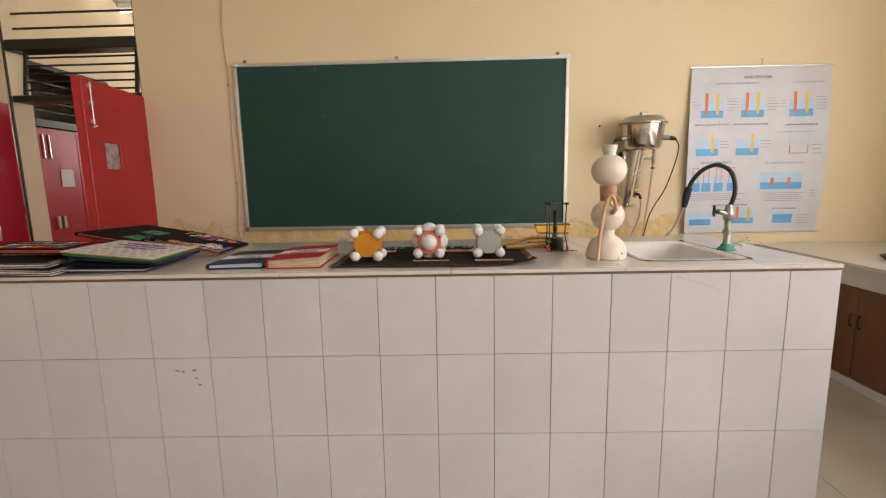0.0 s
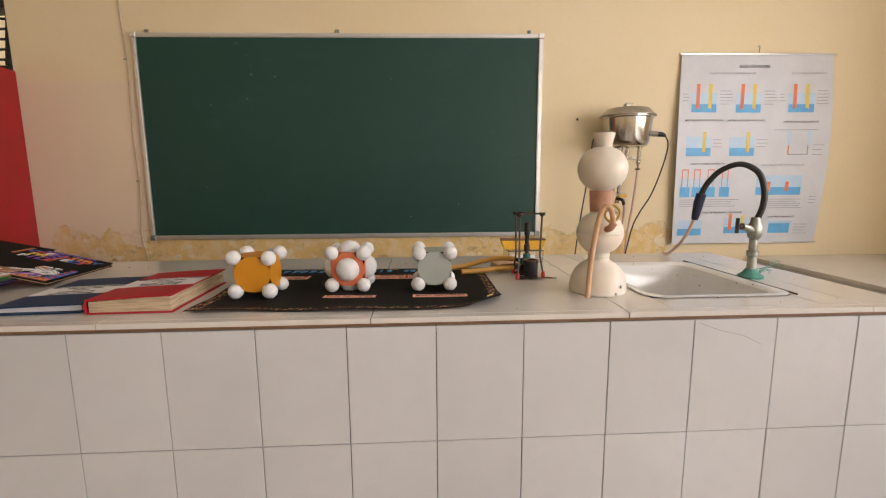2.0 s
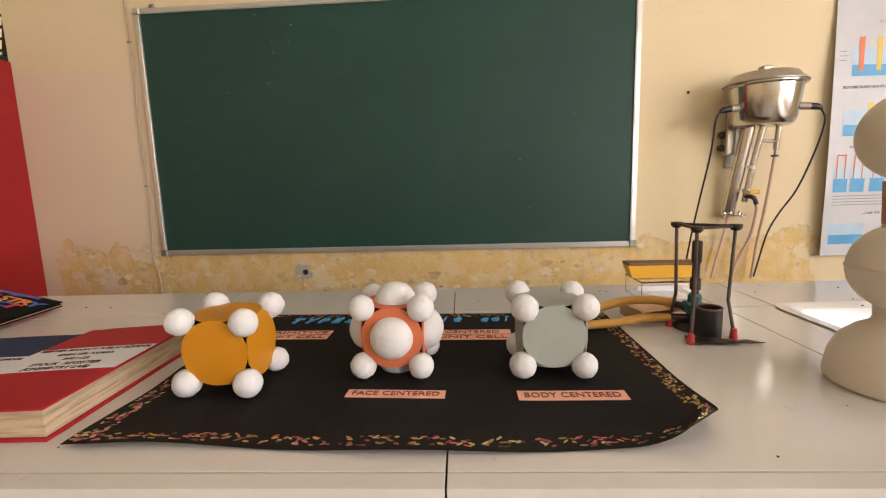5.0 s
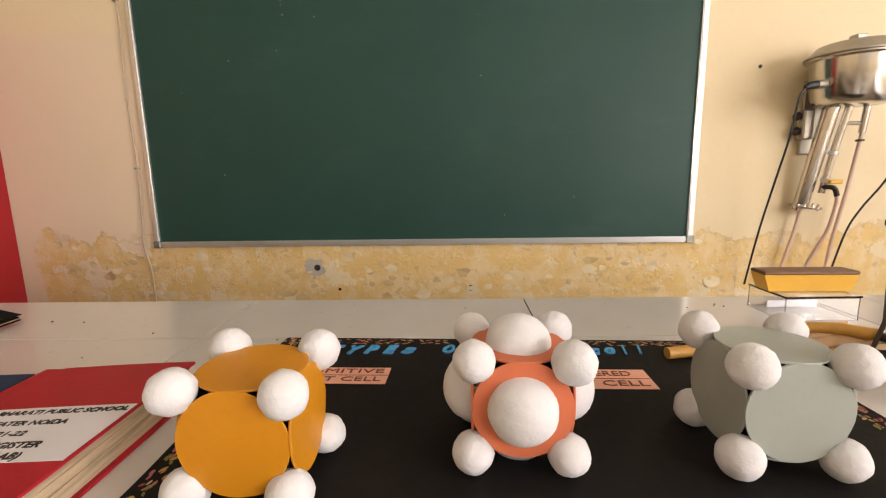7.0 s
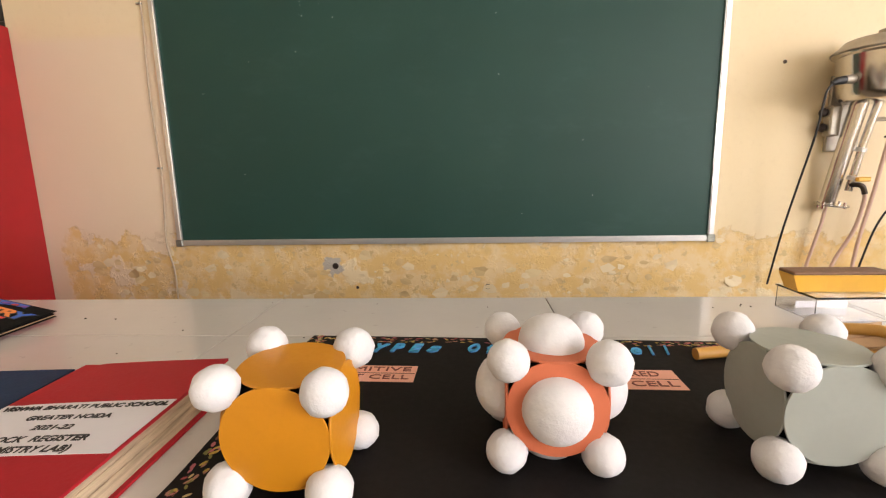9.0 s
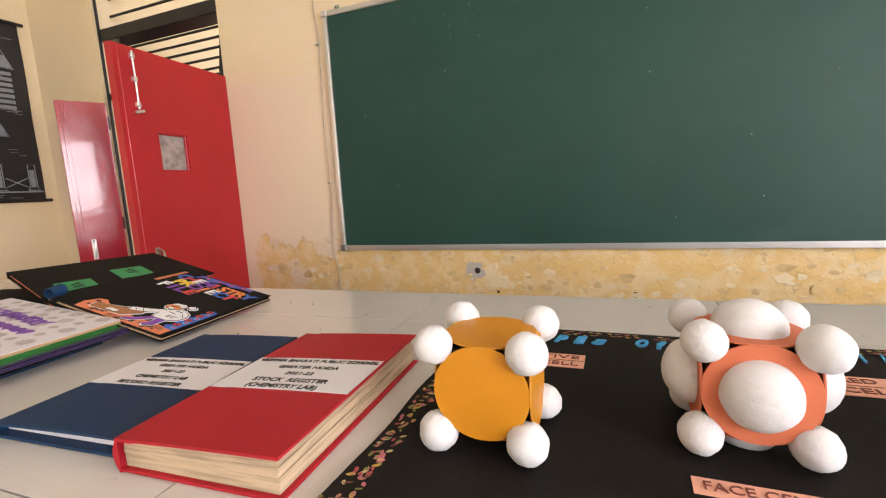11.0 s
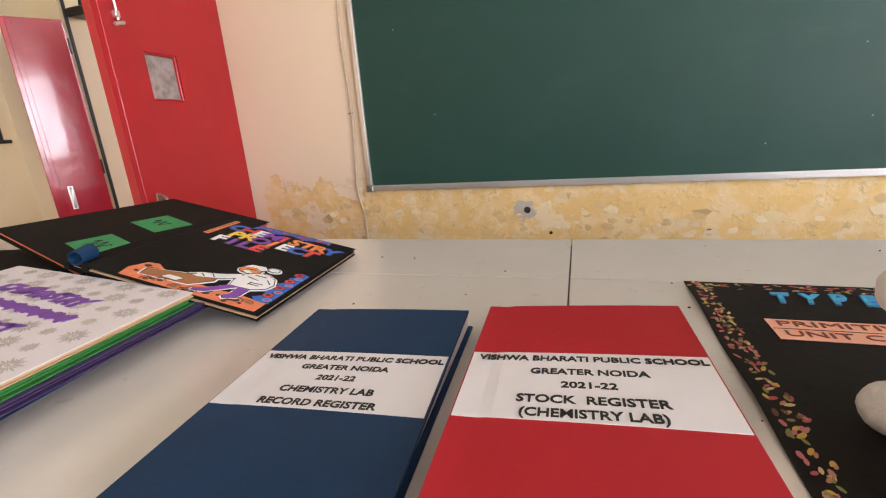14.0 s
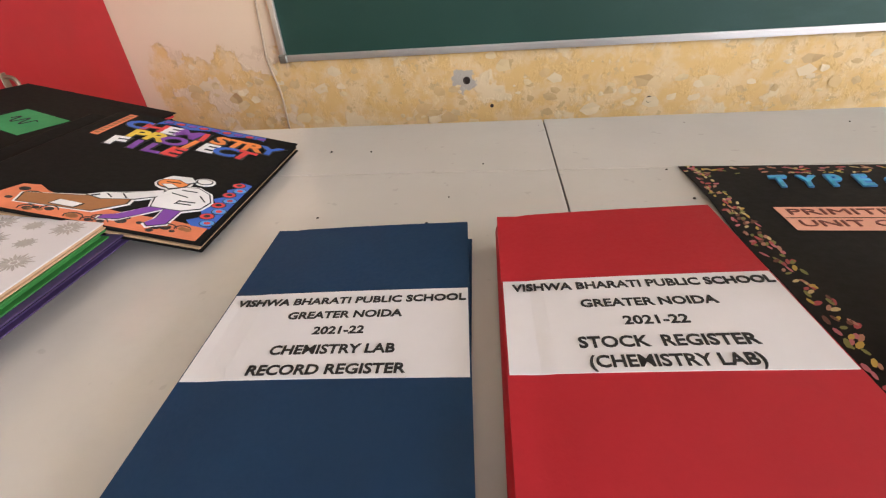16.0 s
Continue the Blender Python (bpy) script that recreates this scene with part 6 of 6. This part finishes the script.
def brush_title(ob, words, x, y, width):
    """Hand-lettered capitals in purple brush pen, uneven in height and turn, with bleeding edges."""
    if not words:
        low, high, n = [], [], 60
        for k in range(n + 1):
            px, lean = x + width * (k / n - 0.5), -0.07 * width * (k / n - 0.5)
            swell = 0.0085 + 0.0022 * math.sin(k * 0.9) + 0.0014 * math.sin(k * 2.3 + 1)
            high.append((px + 0.003, y + lean + swell))
            low.append((px - 0.003, y + lean - swell + 0.002 * math.sin(k * 1.4)))
        part("illegible_word", plate(bmesh.new(), low + high[::-1], 0.0001, 0.0009), PURPLE_INK, ob)
    for i, ch in enumerate(words):
        px = x + width * ((i + 0.5) / len(words) - 0.5)
        t = lettering("letter", ch, random.uniform(0.021, 0.026), PURPLE_INK, ob, pose(px, y - 0.07 * (px - x) + random.uniform(-0.002, 0.002), 0.0009, 0, 0, random.uniform(-14, 8)), bold=0.0021, slant=random.uniform(0.1, 0.45))
        for v in t.data.vertices:
            v.co.x += 0.0012 * math.sin(v.co.y * 700 + i * 2.1)
            v.co.y += 0.0012 * math.sin(v.co.x * 600 + i)


def floral_file():
    ob = project_file((-1.036, 0.088, 0.9475), 4.5, 0.034, 0.315, 0.332, 0.006, FLORAL_PAPER, "white flower-printed file with purple title", (CARDBOARD, CARDBOARD), back=CARDBOARD)
    for i in range(9):
        for j in range(10):
            cx, cy = -0.288 + i * 0.035 + (0.0175 if j % 2 else 0), 0.018 + j * 0.033
            if cx > -0.012:
                continue
            big = (i + j) % 2 == 0
            g = bmesh.new()
            r = 0.0165 if big else 0.0105
            for k in range(20):
                a = 2 * math.pi * k / 20
                q = r * (0.8 + 0.2 * (k % 2))
                plate(g, [(cx + 0.3 * q * math.cos(a - 0.16), cy + 0.3 * q * math.sin(a - 0.16)), (cx + 0.7 * q * math.cos(a - 0.11), cy + 0.7 * q * math.sin(a - 0.11)), (cx + q * math.cos(a), cy + q * math.sin(a)), (cx + 0.7 * q * math.cos(a + 0.11), cy + 0.7 * q * math.sin(a + 0.11)), (cx + 0.3 * q * math.cos(a + 0.16), cy + 0.3 * q * math.sin(a + 0.16))], 0.0001, 0.0004)
            plate(g, oval(cx, cy, r * (0.16 if big else 0.62), r * (0.16 if big else 0.62), 0, 10), 0.0001, 0.0005)
            part("printed_flower", g, FLORAL_GREY, ob)
    for words, x, y, width in (("CHEMISTRY", -0.170, 0.258, 0.148), ("", -0.161, 0.219, 0.190), ("PROJECT", -0.158, 0.172, 0.115)):
        t = brush_title(ob, words, x, y, width)


floral_file()
for k, (dx, dy, dt, mat_k, lab, rest) in enumerate(((0.004, 0.004, 0.5, GREEN_FILE, "green card file in the pile", (GREEN_FILE, GREEN_FILE)), (0.008, 0.018, -0.6, PURPLE_FILE, "purple card file in the pile", (PURPLE_FILE, BLACK_CARD)),
                                          (-0.010, 0.008, 1.5, BLACK_CARD, "black card file in the pile", (BLACK_CARD, BLUE_CLOTH)), (-0.022, -0.006, 3.0, BLUE_CLOTH, "navy card file at the bottom of the pile", (WHITE_PAPER, CREAM_PAPER)))):
    z = 0.9410 - k * 0.0097
    project_file((-1.036 + dx, 0.088 + dy, z), 4.5 + dt, 0.032 - k * 0.008, 0.312, 0.325, 0.0088, mat_k, lab, rest)
# files further along the counter
for place, turn, rise, w, h, t, lab in (((-1.335, -0.002, 0.925), 8, 0.016, 0.300, 0.330, 0.022, "black card file with two white paper strips"), ((-1.365, 0.020, 0.948), 14, 0.010, 0.290, 0.325, 0.020, "black card file with white paper strips on top")):
    ob = project_file(place, turn, rise, w, h, t, BLACK_CARD, lab, (WHITE_PAPER, BLACK_CARD, CREAM_PAPER))
    paste(ob, rect(-0.27, 0.20, -0.06, 0.235), WHITE_PAPER, 0.0006, "paper_strip", "white paper strip")
    paste(ob, rect(-0.25, 0.265, -0.03, 0.31), WHITE_PAPER, 0.0006, "paper_strip", "white paper strip")
name_file = project_file((-1.375, 0.120, 0.982), 12, 0.012, 0.300, 0.240, 0.016, BLACK_CARD, "black card file with bright cut-out letters", (PAINT["red"], BLACK_CARD, PAINT["peach"]))
for row in range(3):
    for i in range(6):
        paste(name_file, [(-0.26 + i * 0.04 + a, 0.04 + row * 0.065 + b) for a, b in ((0, 0), (0.026, 0.004), (0.030, 0.042), (0.004, 0.038))], PAINT[("yellow", "purple", "white", "orange", "red", "sky")[(i + row * 2) % 6]], 0.0006, "letter_shape")
for place, turn, w, h, t in (((-1.36, 0.335, 0.925), 12, 0.33, 0.33, 0.024), ((-1.375, 0.350, 0.950), 15, 0.33, 0.32, 0.024), ((-1.245, 0.455, 0.930), 9, 0.24, 0.32, 0.029)):
    project_file(place, turn, 0.001, w, h, t, BLACK_CARD, "black card file lying under others", (CARDBOARD, BLACK_CARD, CREAM_PAPER))


# ---- tiles of the counter's front and end, and of the floor ----
def tile_mesh(w, h):
    bm = box(bmesh.new(), (0.0009, 0.0, 0.0009), (w - 0.0009, 0.010, h - 0.0009), 0.0009)
    return part("tile", bm, TILE, demo_counter)


LEVELS = ((0.0, 0.300), (0.300, 0.300), (0.600, 0.2795))
for z0, high in LEVELS:
    first = None
    for k in range(-12, 7):
        w = 0.2 if k < 6 else U1 - 1.2
        m = Matrix.Translation((k * 0.2, -0.001 + random.uniform(-0.0004, 0.0004), z0))
        if first is None or k == 6:
            first = tile_mesh(w, high)
            first.matrix_basis = m
        else:
            share("tile", first, demo_counter, m)
    first = None
    for k in range(5):
        w = 0.2 if k < 4 else DEEP - 0.8
        m = pose(U1 + 0.001, 0.010 + k * 0.2, z0, 0, 0, 90)
        if first is None or k == 4:
            first = tile_mesh(w - (0.022 if k == 4 else 0), high)
            first.matrix_basis = m
        else:
            share("tile", first, demo_counter, m)
# a chipped patch and a hairline crack in the glaze
g = bmesh.new()
for cx, cz in ((-0.86, 0.555), (-0.855, 0.525), (-0.845, 0.50), (-0.90, 0.55), (-0.92, 0.553)):
    plate(g, oval(cx, cz, random.uniform(0.004, 0.010), random.uniform(0.002, 0.004), random.uniform(-0.4, 0.4), 7), 0.0012, 0.0018, UPRIGHT)
part("chip", g, GROUT, demo_counter, "chipped glaze")
part("crack", tube(bmesh.new(), [(0.81, -0.0012, 0.872), (0.86, -0.0012, 0.852), (0.92, -0.0012, 0.838), (0.965, -0.0012, 0.815)], 0.0005, 4, False), GROUT, demo_counter, "hairline crack")

step = 0.6
first = None
for i in range(12):
    for j in range(14):
        m = Matrix.Translation((LEFT + i * step, BACK - 0.01 - (j + 1) * step, -0.012))
        if LEFT + i * step > RIGHT:
            continue
        if first is None:
            first = part("tile", box(bmesh.new(), (0.001, 0.001, 0), (step - 0.001, step - 0.001, 0.012), 0.001), FLOOR_TILE, floor)
            first.matrix_basis = m
        else:
            share("tile", first, floor, m)
